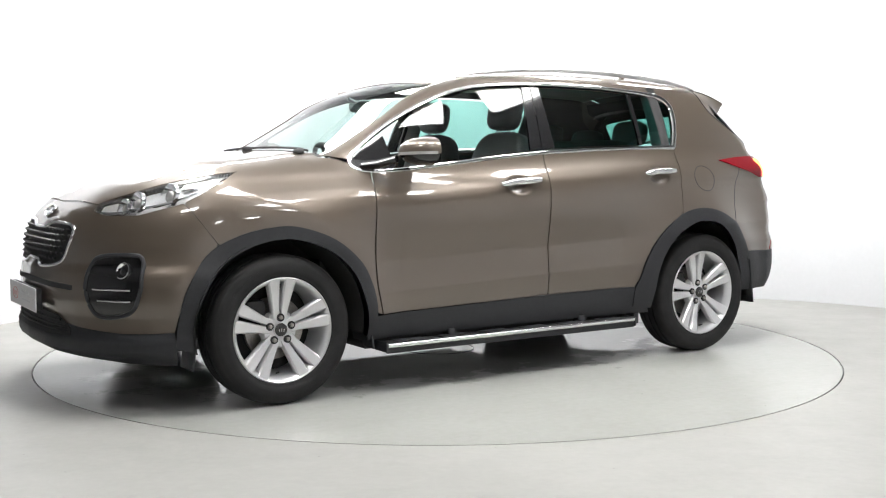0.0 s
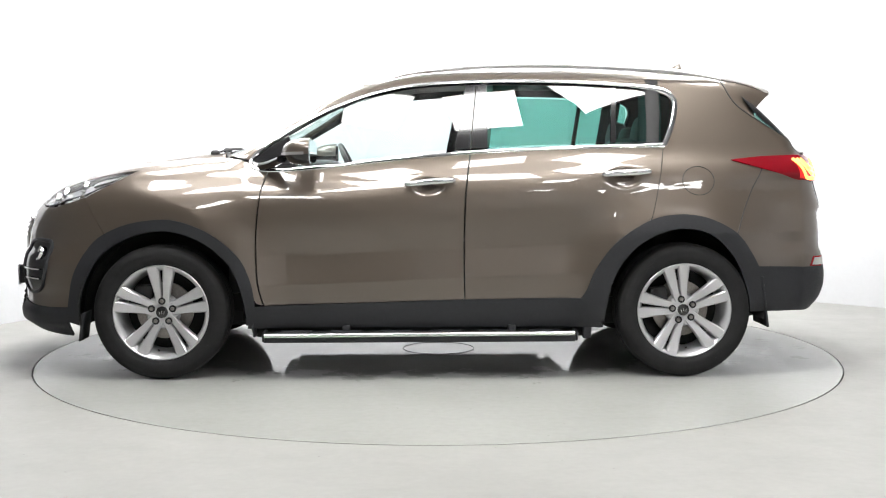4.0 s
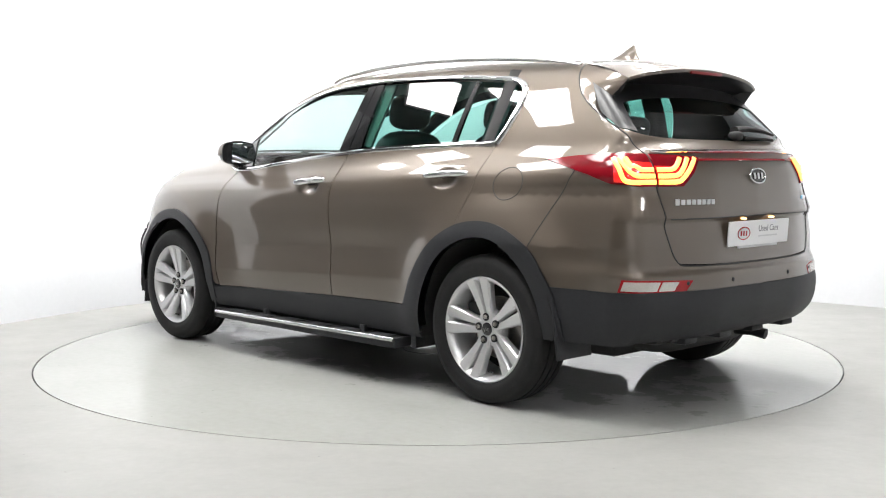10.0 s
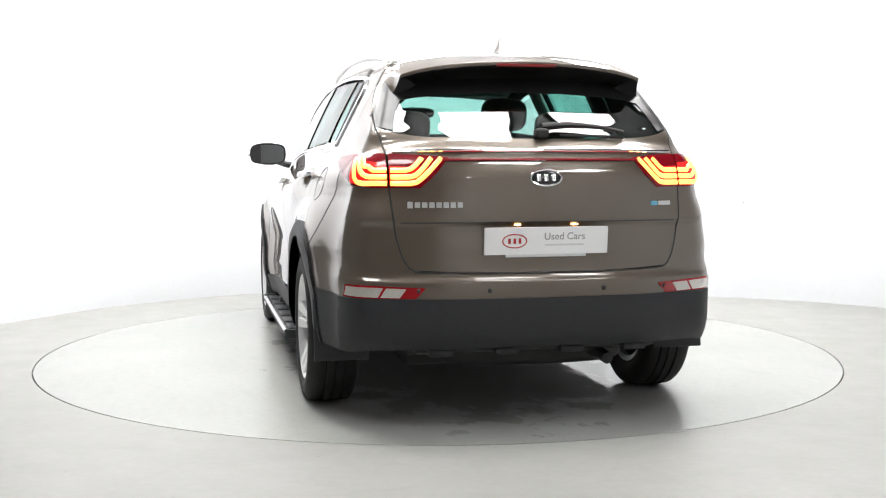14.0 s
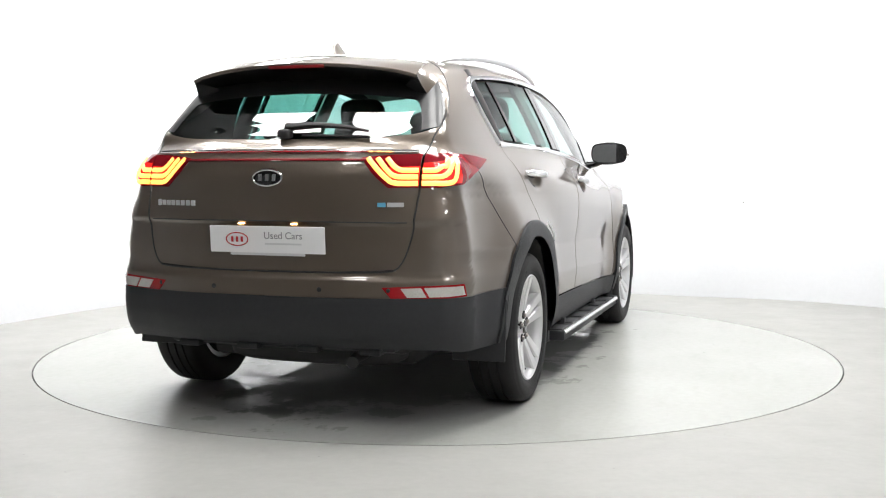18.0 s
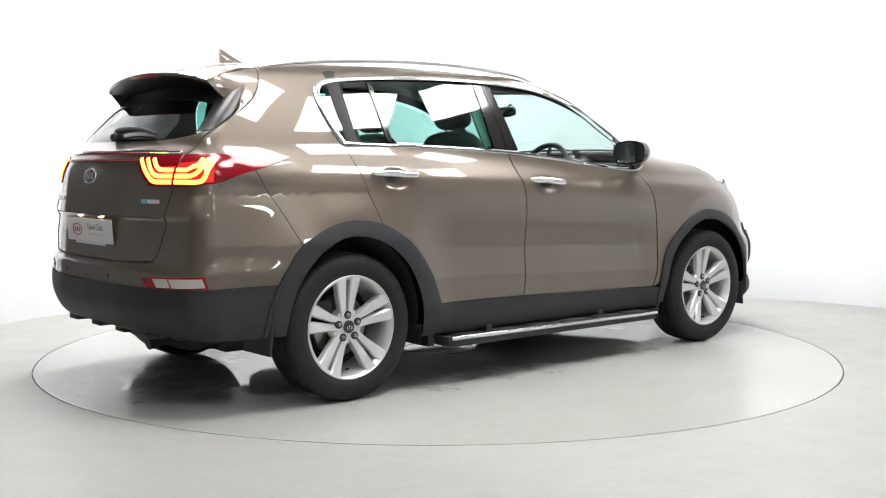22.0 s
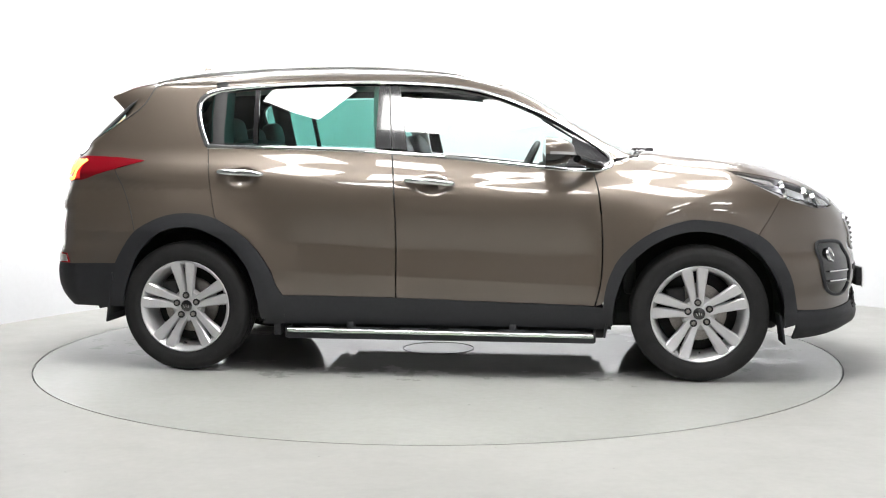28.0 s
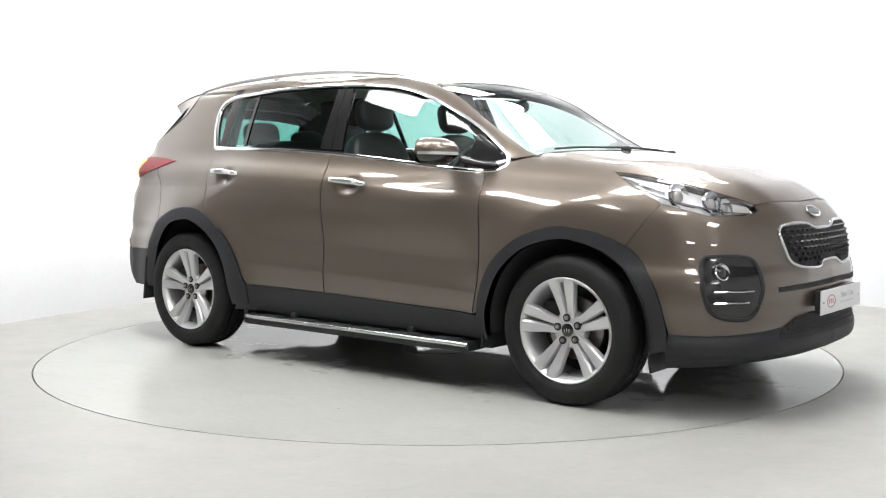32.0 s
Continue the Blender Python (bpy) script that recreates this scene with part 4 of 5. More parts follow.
def sheet(name, rows, mat, parent, label=""):
    """A surface through rows of points."""
    r = np.array(rows, float)
    m_, n_ = r.shape[:2]
    f = [(j * n_ + i, j * n_ + i + 1, (j + 1) * n_ + i + 1, (j + 1) * n_ + i) for j in range(m_ - 1) for i in range(n_ - 1)]
    return mesh_ob(name, r.reshape(-1, 3), f, mat, parent, label)


def side_fittings():
    for k in (0, 1):
        s = -1 if k else 1
        # door handles
        for door, x0, x1, z0, z1 in ((doors_f[k], -0.155, 0.095, 1.012, 0.992), (doors_r[k], -1.165, -0.915, 1.053, 1.040)):
            c = sd((x0, z0), ((x0 + x1) / 2, (z0 + z1) / 2 + 0.003), (x1, z1))
            c = c + np.stack([np.zeros(33), 0.012 + 0.024 * np.sin(np.linspace(0, np.pi, 33)) ** 0.35, np.zeros(33)], 1)
            rs = [0.009 + 0.006 * math.sin(math.pi * i / 32) ** 0.4 for i in range(33)]
            part("door_handle", tube(bmesh.new(), c * (1, s, 1), rs, 12, 1.2), SATIN, door, "satin chrome door handle")
            # dark tube stands in for the shade in the body-coloured cup
            keep = sd((x0 + 0.03, z0 - 0.004), (x1 - 0.03, z1 - 0.004)) * (1, s, 1)
            part("handle_cup_shade", tube(bmesh.new(), keep[8:25] - np.array([0, s * 0.004, 0.004]), 0.021, 10, 0.5), DARK, door)
        # mirror
        mi = part("mirror_arm", tube(bmesh.new(), [(0.83, s * 0.74, 1.085), (0.78, s * 0.80, 1.095), (0.72, s * 0.87, 1.12)], [0.035, 0.03, 0.028], 10, 0.7), BLACK, car, "door mirror with a bronze cap and gloss black base")

        def shell(z0, z1, grow, name, mat, label="", x_cut=0.565):
            rows = []
            for z in np.linspace(z0, z1, 9):
                h = (z - 1.157) / 0.070
                w = max(1 - abs(h) ** 2.2, 0.0) ** 0.5
                ring = []
                for a in np.linspace(0, math.pi, 21):
                    yy = 0.918 + 0.005 * h + (0.112 + grow) * w ** 0.8 * math.cos(a)
                    xx = x_cut + 0.02 * (yy - 0.9) + (0.172 + grow) * w ** 0.7 * math.sin(a) ** 0.8 * (1 - 0.35 * (yy - 0.82) / 0.2)
                    ring.append((xx, s * yy, z))
                rows.append(ring)
            return sheet(name, rows, mat, mi, label)
        shell(1.146, 1.2265, 0.0, "mirror_cap", PAINT, "bronze painted mirror cap")
        shell(1.0875, 1.148, -0.004, "mirror_lower", BLACK)
        rows = []
        for z in (1.139, 1.153):
            rows.append([(0.567 + 0.177 * math.sin(a) ** 0.8 * (1 - 0.35 * (0.918 + 0.118 * math.cos(a) - 0.82) / 0.2), s * (0.920 + 0.119 * math.cos(a)), z + 0.004 * math.cos(a)) for a in np.linspace(0.15, 1.9, 14)])
        sheet("indicator_strip", rows, WHITE_LENS, mi, "clear indicator strip along the mirror")
        rim_ = []
        for i in range(32):
            a = 2 * math.pi * i / 32
            rim_.append((0.566 + 0.002 * math.cos(a), s * (0.918 + 0.110 * math.copysign(abs(math.cos(a)) ** 0.55, math.cos(a))), 1.157 + 0.064 * math.copysign(abs(math.sin(a)) ** 0.55, math.sin(a))))
        mesh_ob("mirror_rim", rim_, [tuple(range(32))], BLACK, mi, smooth=False)
        gl = [(p[0] - 0.006 + 0.12 * (abs(p[1]) - 0.918), s * 0.918 + (p[1] - s * 0.918) * 0.90, 1.157 + (p[2] - 1.157) * 0.88) for p in rim_]
        mesh_ob("mirror_glass", gl, [tuple(range(32))], MIRROR, mi, "silvered mirror glass", smooth=False)
        # roof rail
        pts = dense([(-1.60, 0.535, 1.545), (-1.50, 0.54, 1.564), (-1.35, 0.55, 1.585), (-1.15, 0.555, 1.602), (-0.85, 0.56, 1.617), (-0.55, 0.56, 1.621), (-0.28, 0.558, 1.613), (-0.06, 0.552, 1.594), (0.08, 0.545, 1.575), (0.16, 0.54, 1.552)], 46) * (1, s, 1)
        rr = [0.007 + 0.013 * min(1, 6 * i / 45, 6 * (45 - i) / 45) for i in range(46)]
        part("roof_rail", tube(bmesh.new(), pts, rr, 10, 0.85), RAIL, car, "satin silver roof rail")
        # side step
        st = part("side_step", box(bmesh.new(), (0.02, s * 0.872, 0.222), (1.58, 0.115, 0.030), 0.008), DARK, car, "black side step with a polished aluminium edge")
        part("step_edge", tube(bmesh.new(), [(-0.765, s * 0.925, 0.235), (0.81, s * 0.925, 0.228)], 0.017, 12, 0.75), SATIN, st, "polished aluminium edge tube")
        part("step_skirt", box(bmesh.new(), (0.022, s * 0.925, 0.208), (1.585, 0.012, 0.032), 0.004), PLASTIC, st)
        for i in range(6):
            part("step_tread", box(bmesh.new(), (-0.62 + 0.255 * i, s * 0.875, 0.240), (0.16, 0.07, 0.008), 0.003), PLASTIC, st)
        for xe in (-0.775, 0.815):
            part("step_end", box(bmesh.new(), (xe, s * 0.875, 0.222), (0.014, 0.125, 0.05), 0.006), PLASTIC, st)
        for xe in (-0.84, -0.45, 0.4):
            part("step_bracket", box(bmesh.new(), (xe, s * 0.80, 0.235), (0.04, 0.14, 0.075), 0.006), PLASTIC, st)
        # mud flaps
        for xe, z0, z1, y0, y1, lean in ((-1.735, 0.255, 0.52, 0.66, 0.895, -0.035), (0.895, 0.215, 0.42, 0.70, 0.895, -0.03), (1.735, 0.195, 0.34, 0.72, 0.87, 0.02)):
            bm = box(bmesh.new(), (0, 0, 0), (0.012, y1 - y0, z1 - z0), 0.004)
            for v in bm.verts:
                v.co.x += lean * (0.5 - v.co.z / (z1 - z0))
                v.co.y *= s
            moved(bm, Matrix.Translation((xe, s * (y0 + y1) / 2, (z0 + z1) / 2)))
            part("mud_flap", bm, PLASTIC, car, "black plastic mud flap")
    # fuel flap, on the left alone
    a = np.linspace(0, 2 * np.pi, 49)
    ring = cast(np.stack([-1.415 + 0.083 * np.cos(a), np.full(49, 1.6), 1.008 + 0.073 * np.sin(a)], 1), (0, -1, 0))
    part("fuel_flap_seam", tube(bmesh.new(), ring, 0.0022, 6), SEAM, car, "dark round seam of the fuel flap")


def nose_fittings():
    # headlamps
    low = chain(sd(*LAMP_LOW), ns((0.66, 0.872), (0.55, 0.870), (0.46, 0.885)))
    g = patch(low, chain(ns((0.46, 0.885), (0.45, 0.890)), tp((2.027, 0.442), (2.025, 0.44))), tp(*LAMP_TOP), chain(sd((1.47, 1.065), (1.471, 1.066)), tp((1.472, 0.714), (1.47, 0.715))), 46, 14, 0.002)
    nn = unit(slope(g))
    for k in (0, 1):
        s = np.array([1, -1 if k else 1, 1])
        hl = skin("headlamp_housing", [g], LAMP_GREY, car, "clear headlamp with chrome reflectors in a dark housing", off=-0.034, rim=0, mirror=bool(k))
        lens = skin("headlamp_lens", [g], LAMP_CLEAR, hl, "clear plastic lens", off=0.001, rim=0.03, mirror=bool(k))
        lens.visible_shadow = False
        strip = skin("daytime_strip", [g[8:13, 3:18]], WHITE_LENS, hl, off=-0.016, rim=0.01, mirror=bool(k))
        skin("indicator", [g[3:11, 38:44]], WHITE_LENS, hl, off=-0.014, rim=0.01, mirror=bool(k))
        skin("lamp_bezel", [g[2:4, 4:44]], CHROME, hl, off=-0.012, rim=0.008, mirror=bool(k))
        for col, rad in ((20, 0.056), (29, 0.054), (36, 0.040)):
            c = (g[7, col] - nn[7, col] * 0.030) * s
            d = unit(nn[7, col] * s * 0.5 + np.array([0.85, 0, 0.02]))
            rot = Vector(d).to_track_quat("Y", "Z").to_matrix().to_4x4()
            bowl = lathe([(0.001, -0.022), (rad * 0.5, -0.018), (rad * 0.85, -0.002), (rad, 0.018), (rad * 1.06, 0.018), (rad * 1.06, 0.0)], 28)
            part("reflector_bowl", moved(bowl, Matrix.Translation(c) @ rot), CHROME, hl, "chrome reflector bowl")
            ball = blob((0, 0, 0), (rad * 0.55, rad * 0.4, rad * 0.55), 1, 20, 12, 1)
            part("projector_lens", moved(ball, Matrix.Translation(c) @ rot), WHITE_LENS, hl)
    # grille
    top = ns((0.0, 0.800), (0.08, 0.801), (0.13, 0.812), (0.17, 0.825), (0.28, 0.829), (0.37, 0.822), (0.402, 0.808), (0.412, 0.785))
    bot = ns((0.0, 0.660), (0.08, 0.655), (0.11, 0.642), (0.14, 0.630), (0.23, 0.632), (0.315, 0.642), (0.37, 0.668), (0.398, 0.720), (0.410, 0.770))
    gr = patch(bot, ns((0.410, 0.770), (0.412, 0.785)), top, ns((0, 0.660), (0, 0.800)), 40, 14)
    grille = skin("grille", [gr], DARK, car, "black radiator grille with raised studs in a chrome frame", off=0.002, rim=0.004, both=True)
    loop = np.vstack([top[:-1], bot[::-1]])
    full = dense(np.vstack([loop, (loop * (1, -1, 1))[::-1]]), 120, False)
    part("grille_frame", tube(bmesh.new(), full + unit(slope(full)) * 0.004, 0.0085, 8), SATIN, grille, "satin chrome grille frame")
    bm = bmesh.new()
    for r in range(7):
        z = 0.645 + 0.0255 * r
        for i in range(-9, 10):
            y = i * 0.046 + (0.023 if r % 2 else 0)
            yt = abs(y)
            hi = float(np.interp(yt, [0, 0.1, 0.16, 0.375, 0.405], [0.788, 0.790, 0.813, 0.808, 0.783]))
            lo = float(np.interp(yt, [0, 0.08, 0.14, 0.30, 0.37, 0.405], [0.674, 0.670, 0.644, 0.656, 0.692, 0.78]))
            if lo < z < hi:
                p = cast(np.array([[2.9, y, z]]), (-1, 0, 0))[0]
                n = unit(slope(p[None]))[0]
                rot = Vector(n).to_track_quat("Z", "Y").to_matrix().to_4x4()
                mm = Matrix.Translation(p + n * 0.003) @ rot
                v = [bm.verts.new(mm @ Vector(q)) for q in ((-0.0175, 0, 0), (0, -0.0105, 0), (0.0175, 0, 0), (0, 0.0105, 0), (-0.006, 0.002, 0.014), (0.006, 0.002, 0.014))]
                for f in ((0, 1, 4), (1, 5, 4), (1, 2, 5), (2, 3, 5), (3, 4, 5), (3, 0, 4)):
                    bm.faces.new([v[q] for q in f])
    tagged(part("grille_studs", bm, STUD, grille, "rows of small raised black studs", smooth=False), kind="stuff")
    # emblem on the nose
    oval("front_emblem", cast(np.array([[2.9, 0, 0.872]]), (-1, 0, 0))[0], 0.062, 0.030, car)
    sp = patch(ns((0, 0.885), (0.25, 0.88), (0.47, 0.862)), ns((0.47, 0.862), (0.44, 0.915)), ns((0, 0.945), (0.25, 0.94), (0.44, 0.915)), ns((0, 0.885), (0, 0.945)), 20, 8)
    skin("bonnet_latch_panel", [sp], PAINT, car, off=-0.006, rim=0, both=True)
    # slot, intake, plate
    sl = patch(ns((0.0, 0.548), (0.25, 0.546), (0.475, 0.540)), ns((0.475, 0.540), (0.478, 0.562)), ns((0.0, 0.574), (0.25, 0.570), (0.478, 0.562)), ns((0, 0.548), (0, 0.574)), 24, 4)
    skin("bumper_slot", [sl], DARK, front_bumper, off=0.003, rim=0.004, both=True)
    it = patch(ns((0, 0.328), (0.25, 0.329), (0.47, 0.334)), ns((0.47, 0.334), (0.43, 0.38), (0.35, 0.42)), ns((0, 0.432), (0.2, 0.43), (0.35, 0.42)), ns((0, 0.328), (0, 0.432)), 24, 10)
    intake = skin("lower_intake", [it], DARK, car, "black lower air intake with thin slats", off=0.010, rim=0.004, both=True)
    for z, w in ((0.350, 0.44), (0.375, 0.415), (0.400, 0.38)):
        c = ns((-w, z), (-w / 2, z + 0.002), (0, z + 0.002), (w / 2, z + 0.002), (w, z))
        part("slat", tube(bmesh.new(), c + unit(slope(c)) * 0.013, 0.005, 6, 1.2), DARK, intake)
    pl = plate(pose(2.268, 0, 0.478, 0, 0, 90), "front_number_plate", False)
    part("plate_holder", box(bmesh.new(), (2.252, 0, 0.48), (0.03, 0.50, 0.10), 0.006), DARK, pl)
    # fog lamp bezels
    oc = on_corner
    fb = patch(oc((-0.935, 0.55), (-0.905, 0.465), (-0.86, 0.432), (-0.76, 0.437), (-0.69, 0.472), (-0.66, 0.55), turn=40), oc((-0.66, 0.55), (-0.657, 0.57), turn=40),
               oc((-0.935, 0.57), (-0.92, 0.655), (-0.87, 0.693), (-0.72, 0.700), (-0.672, 0.68), (-0.657, 0.57), turn=40), oc((-0.935, 0.55), (-0.935, 0.57), turn=40), 36, 20)
    fi = fb[3:-3, 4:-4]
    for k in (False, True):
        s = np.array([1, -1 if k else 1, 1])
        bz = skin("fog_lamp_bezel", [fb], BLACK, car, "gloss black fog lamp bezel with chrome bars", off=0.005, rim=0.012, mirror=k)
        edge = dense(np.vstack([fb[0], fb[:, -1], fb[-1][::-1], fb[::-1, 0]]), 70, False)
        part("bezel_rim", tube(bmesh.new(), (edge + unit(slope(edge)) * 0.004) * s, 0.010, 8), PLASTIC, bz)
        for z, a0, a1 in ((0.553, -0.70, -0.885), (0.505, -0.70, -0.86)):
            c = oc((a0, z), ((a0 + a1) / 2, z), (a1, z), turn=40)
            part("chrome_bar", tube(bmesh.new(), (c + unit(slope(c)) * 0.012) * s, 0.006, 8, 0.8), CHROME, bz)
        p = oc((-0.745, 0.632), (-0.744, 0.632), turn=40)[0]
        n = unit(slope(p[None]))[0] * 0.6 + np.array([0.5, 0.1, 0])
        rot = Vector(unit(n) * s).to_track_quat("Y", "Z").to_matrix().to_4x4()
        fog = lathe([(0.001, 0.004), (0.024, 0.002), (0.029, 0.006), (0.034, 0.014), (0.038, 0.012), (0.039, 0.0)], 28)
        part("fog_lamp_ring", moved(fog, Matrix.Translation((p + unit(n) * 0.002) * s) @ rot), CHROME, bz, "round chrome-ringed fog lamp")
        glass = lathe([(0.0005, 0.012), (0.018, 0.010), (0.027, 0.004)], 24)
        part("fog_lamp_lens", moved(glass, Matrix.Translation((p + unit(n) * 0.002) * s) @ rot), BLACK, bz)
    # cowl and wipers
    cw = patch(tp((1.115, 0), (1.095, 0.3), (1.055, 0.5), (1.028, 0.655)), tp((1.028, 0.655), (1.0, 0.656)), tp((1.10, 0), (1.08, 0.3), (1.04, 0.5), (1.0, 0.656)), tp((1.115, 0), (1.10, 0)), 20, 4)
    skin("cowl_panel", [cw], DARK, car, off=-0.002, rim=0, both=True)
    for y0, y1 in ((0.58, 0.02), (0.02, -0.50)):
        c = tp((1.05 + 0.05 * (1 - abs(y0)), y0), (1.02 + 0.06 * (1 - abs((y0 + y1) / 2)), (y0 + y1) / 2), (1.02 + 0.05 * (1 - abs(y1)), y1))
        w = part("windscreen_wiper", tube(bmesh.new(), c + np.array([0, 0, 0.012]), 0.007, 8, 0.7), DARK, car, "black windscreen wiper")
        part("wiper_blade", tube(bmesh.new(), c + np.array([-0.02, 0, 0.012]), 0.006, 6), RUBBER, w)
        part("wiper_pivot", blob((c[0][0] + 0.03, c[0][1], c[0][2] + 0.006), (0.025, 0.02, 0.014), 0.8), DARK, w)


def oval(name, p, hw, hh, parent):
    """A chrome-rimmed oval badge that faces along the form's normal, with plain bars inside."""
    n = unit(slope(np.array(p)[None]))[0]
    rot = Vector(n).to_track_quat("Z", "Y").to_matrix().to_4x4()
    m = Matrix.Translation(np.array(p) + n * 0.003) @ rot
    bm = bmesh.new()
    bmesh.ops.create_uvsphere(bm, u_segments=32, v_segments=12, radius=1, matrix=m @ Matrix.Diagonal((hw, hh, 0.005, 1)))
    em = part(name, bm, BLACK, parent, "black oval badge with a chrome rim")
    ring = [m @ Vector((hw * math.cos(a), hh * math.sin(a), 0.004)) for a in np.linspace(0, 2 * math.pi, 49)]
    part("badge_rim", tube(bmesh.new(), ring, 0.0045, 8), CHROME, em)
    for i, (dx, lean) in enumerate(((-0.48, 0), (0.0, 0), (0.48, 0))):
        part("badge_bar", box(bmesh.new(), (0, 0, 0.006), (hw * 0.26, hh * 0.85, 0.004), m=m @ pose(dx * hw, 0, 0, 0, 0, lean)), SATIN, em, smooth=False)
    return em


def lettering(text, size, mat, parent, m, name):
    cu = bpy.data.curves.new("text", "FONT")
    cu.body, cu.size, cu.extrude = text, size, 0.0006
    tmp = new("text", cu)
    me = bpy.data.meshes.new_from_object(tmp.evaluated_get(bpy.context.evaluated_depsgraph_get()))
    bpy.data.objects.remove(tmp)
    me.transform(m)
    me.materials.append(mat)
    ob = new(name, me)
    ob.parent = parent
    return ob


def plate(m, name, readable):
    """A dealer plate; it faces away along -y of m, x to the right."""
    p = part(name, box(bmesh.new(), (0, 0, 0), (0.524, 0.006, 0.111), 0.0028, m=m), PLATE, car, "white dealer number plate with a red oval", smooth=False)
    ring = [m @ Vector((-0.135 + 0.050 * math.cos(a), -0.0035, 0.027 * math.sin(a))) for a in np.linspace(0, 2 * math.pi, 41)]
    red = PLATE_RED if readable else PLATE_PINK
    part("red_oval", tube(bmesh.new(), ring, 0.0026, 6), red, p)
    for i, (dx, lean) in enumerate(((-0.022, 0), (0.0, 0), (0.022, 0))):
        part("oval_bar", box(bmesh.new(), (0, 0, 0), (0.010, 0.002, 0.022), m=m @ pose(-0.135 + dx, -0.0035, 0, 0, lean, 0)), red, p, smooth=False)
    lettering("Used Cars", 0.041, PLATE_GREY if readable else PLATE_PALE, p, m @ pose(-0.012, -0.0036, 0.004, 90, 0, 0), "plate_text")
    part("plate_small_print", box(bmesh.new(), (0.075, -0.0032, -0.017), (0.165, 0.001, 0.007), m=m), PLATE_PALE, p, smooth=False)
    for dx in (-0.235, 0.235):
        if not readable:
            part("plate_screw", blob(m @ Vector((dx, -0.004, 0)), (0.006, 0.006, 0.006), 1, 10, 6, 1), PLATE_PALE, p)
    return p


def tail_fittings():
    # spoiler
    top, und, lip = [], [], []
    ys = np.linspace(-1, 1, 31)
    for u in ys:
        a = abs(u)
        y0, y1 = 0.50 * u, 0.532 * u
        x0, z0 = -1.598, 1.5905 - 0.040 * (y0 / 0.6) ** 2 - 0.016 * a ** 6
        x1, z1 = -1.915 + 0.035 * a ** 2 + 0.02 * a ** 8, 1.530 - 0.046 * a ** 2 - 0.012 * a ** 8
        col = [(x0 + (x1 - x0) * t, y0 + (y1 - y0) * t, z0 + (z1 - z0) * t + 0.014 * math.sin(math.pi * t)) for t in np.linspace(0, 1, 13)]
        top.append(col)
        lip.append([col[-1], (x1 - 0.004, y1, z1 - 0.005), (x1 + 0.002, y1, z1 - 0.015)])
        xg = -1.72 + 0.05 * a ** 2
        und.append([lip[-1][-1], ((x1 + xg) / 2 + 0.03, y1 * 1.01, z1 - 0.048), (xg - 0.05, y1 * 1.03, z1 - 0.075)])
    sp = sheet("spoiler", top, PAINT, car, "bronze roof spoiler with a black underside")
    sheet("spoiler_lip", lip, PAINT, sp)
    sheet("spoiler_underside", und, STUD, sp)
    part("brake_light", box(bmesh.new(), (-1.914, 0, 1.513), (0.012, 0.26, 0.013), 0.002), LED_DIM, sp, "dim red high brake light")
    for s in (1, -1):
        # painted cheek from the roof down the pillar, and the black fin by the glass
        A = CHEEK[[round(32 * i / 12) for i in range(13)]] + unit(slope(CHEEK[[round(32 * i / 12) for i in range(13)]])) * 0.001
        bead("spoiler_seam", CHEEK, 0.0035, SEAM, sp, mirror=s < 0)
        B = dense([(-1.862, 0.532, 1.470), (-1.826, 0.540, 1.432), (-1.786, 0.556, 1.39), (-1.772, 0.590, 1.345), (-1.812, 0.635, 1.296)], 13)
        rows = [[(A[i] * (1 - t) + B[i] * t + np.array([0, 0.016 * math.sin(math.pi * t) * i / 12, 0.010 * math.sin(math.pi * t) * (1 - i / 12)])) * (1, s, 1) for t in np.linspace(0, 1, 9)] for i in range(13)]
        sheet("spoiler_cheek", rows, PAINT, sp)
        C = dense([(-1.765, 0.440, 1.43), (-1.768, 0.465, 1.40), (-1.770, 0.495, 1.37), (-1.778, 0.54, 1.335), (-1.812, 0.60, 1.290)], 13)
        rows = [[(B[i] * (1 - t) + C[i] * t) * (1, s, 1) for t in np.linspace(0, 1, 4)] for i in range(13)]
        sheet("spoiler_fin", rows, DARK, sp, "black fin beside the rear window")
    # black band at the head of the rear window
    bd = patch(tl((0, 1.40), (0.3, 1.39), (0.52, 1.365), (0.63, 1.325)), tl((0.63, 1.325), (0.59, 1.42), (0.54, 1.50)), tl((0, 1.535), (0.54, 1.50)), tl((0, 1.40), (0, 1.535)), 24, 8)
    skin("rear_window_band", [bd], STUD, tailgate, "black printed band along the glass", off=0.002, rim=0, both=True)
    for k in (False, True):
        bead("tailgate_gap", tl((0.0, 0.658), (0.3, 0.660), (0.50, 0.664), (0.545, 0.675), (0.572, 0.71), (0.590, 0.76), (0.610, 0.85), (0.625, 1.0)), 0.0032, SEAM, tailgate, mirror=k)
        bo = patch(tl((0.585, 1.235), (0.555, 1.32), (0.50, 1.41), (0.45, 1.49)), tl((0.45, 1.49), (0.54, 1.50)), tl((0.645, 1.25), (0.637, 1.32), (0.59, 1.42), (0.54, 1.50)), tl((0.585, 1.235), (0.645, 1.25)), 20, 7)
        skin("rear_window_border", [bo], STUD, tailgate, "black printed border of the glass", off=0.002, rim=0, mirror=k)
    # wiper
    c = tl((-0.02, 1.228), (-0.15, 1.236), (-0.28, 1.228), (-0.385, 1.212))
    w = part("rear_wiper", tube(bmesh.new(), c + unit(slope(c)) * 0.028, [0.022 - 0.015 * i / 32 for i in range(33)], 10, 0.8), DARK, tailgate, "black rear wiper parked on the glass")
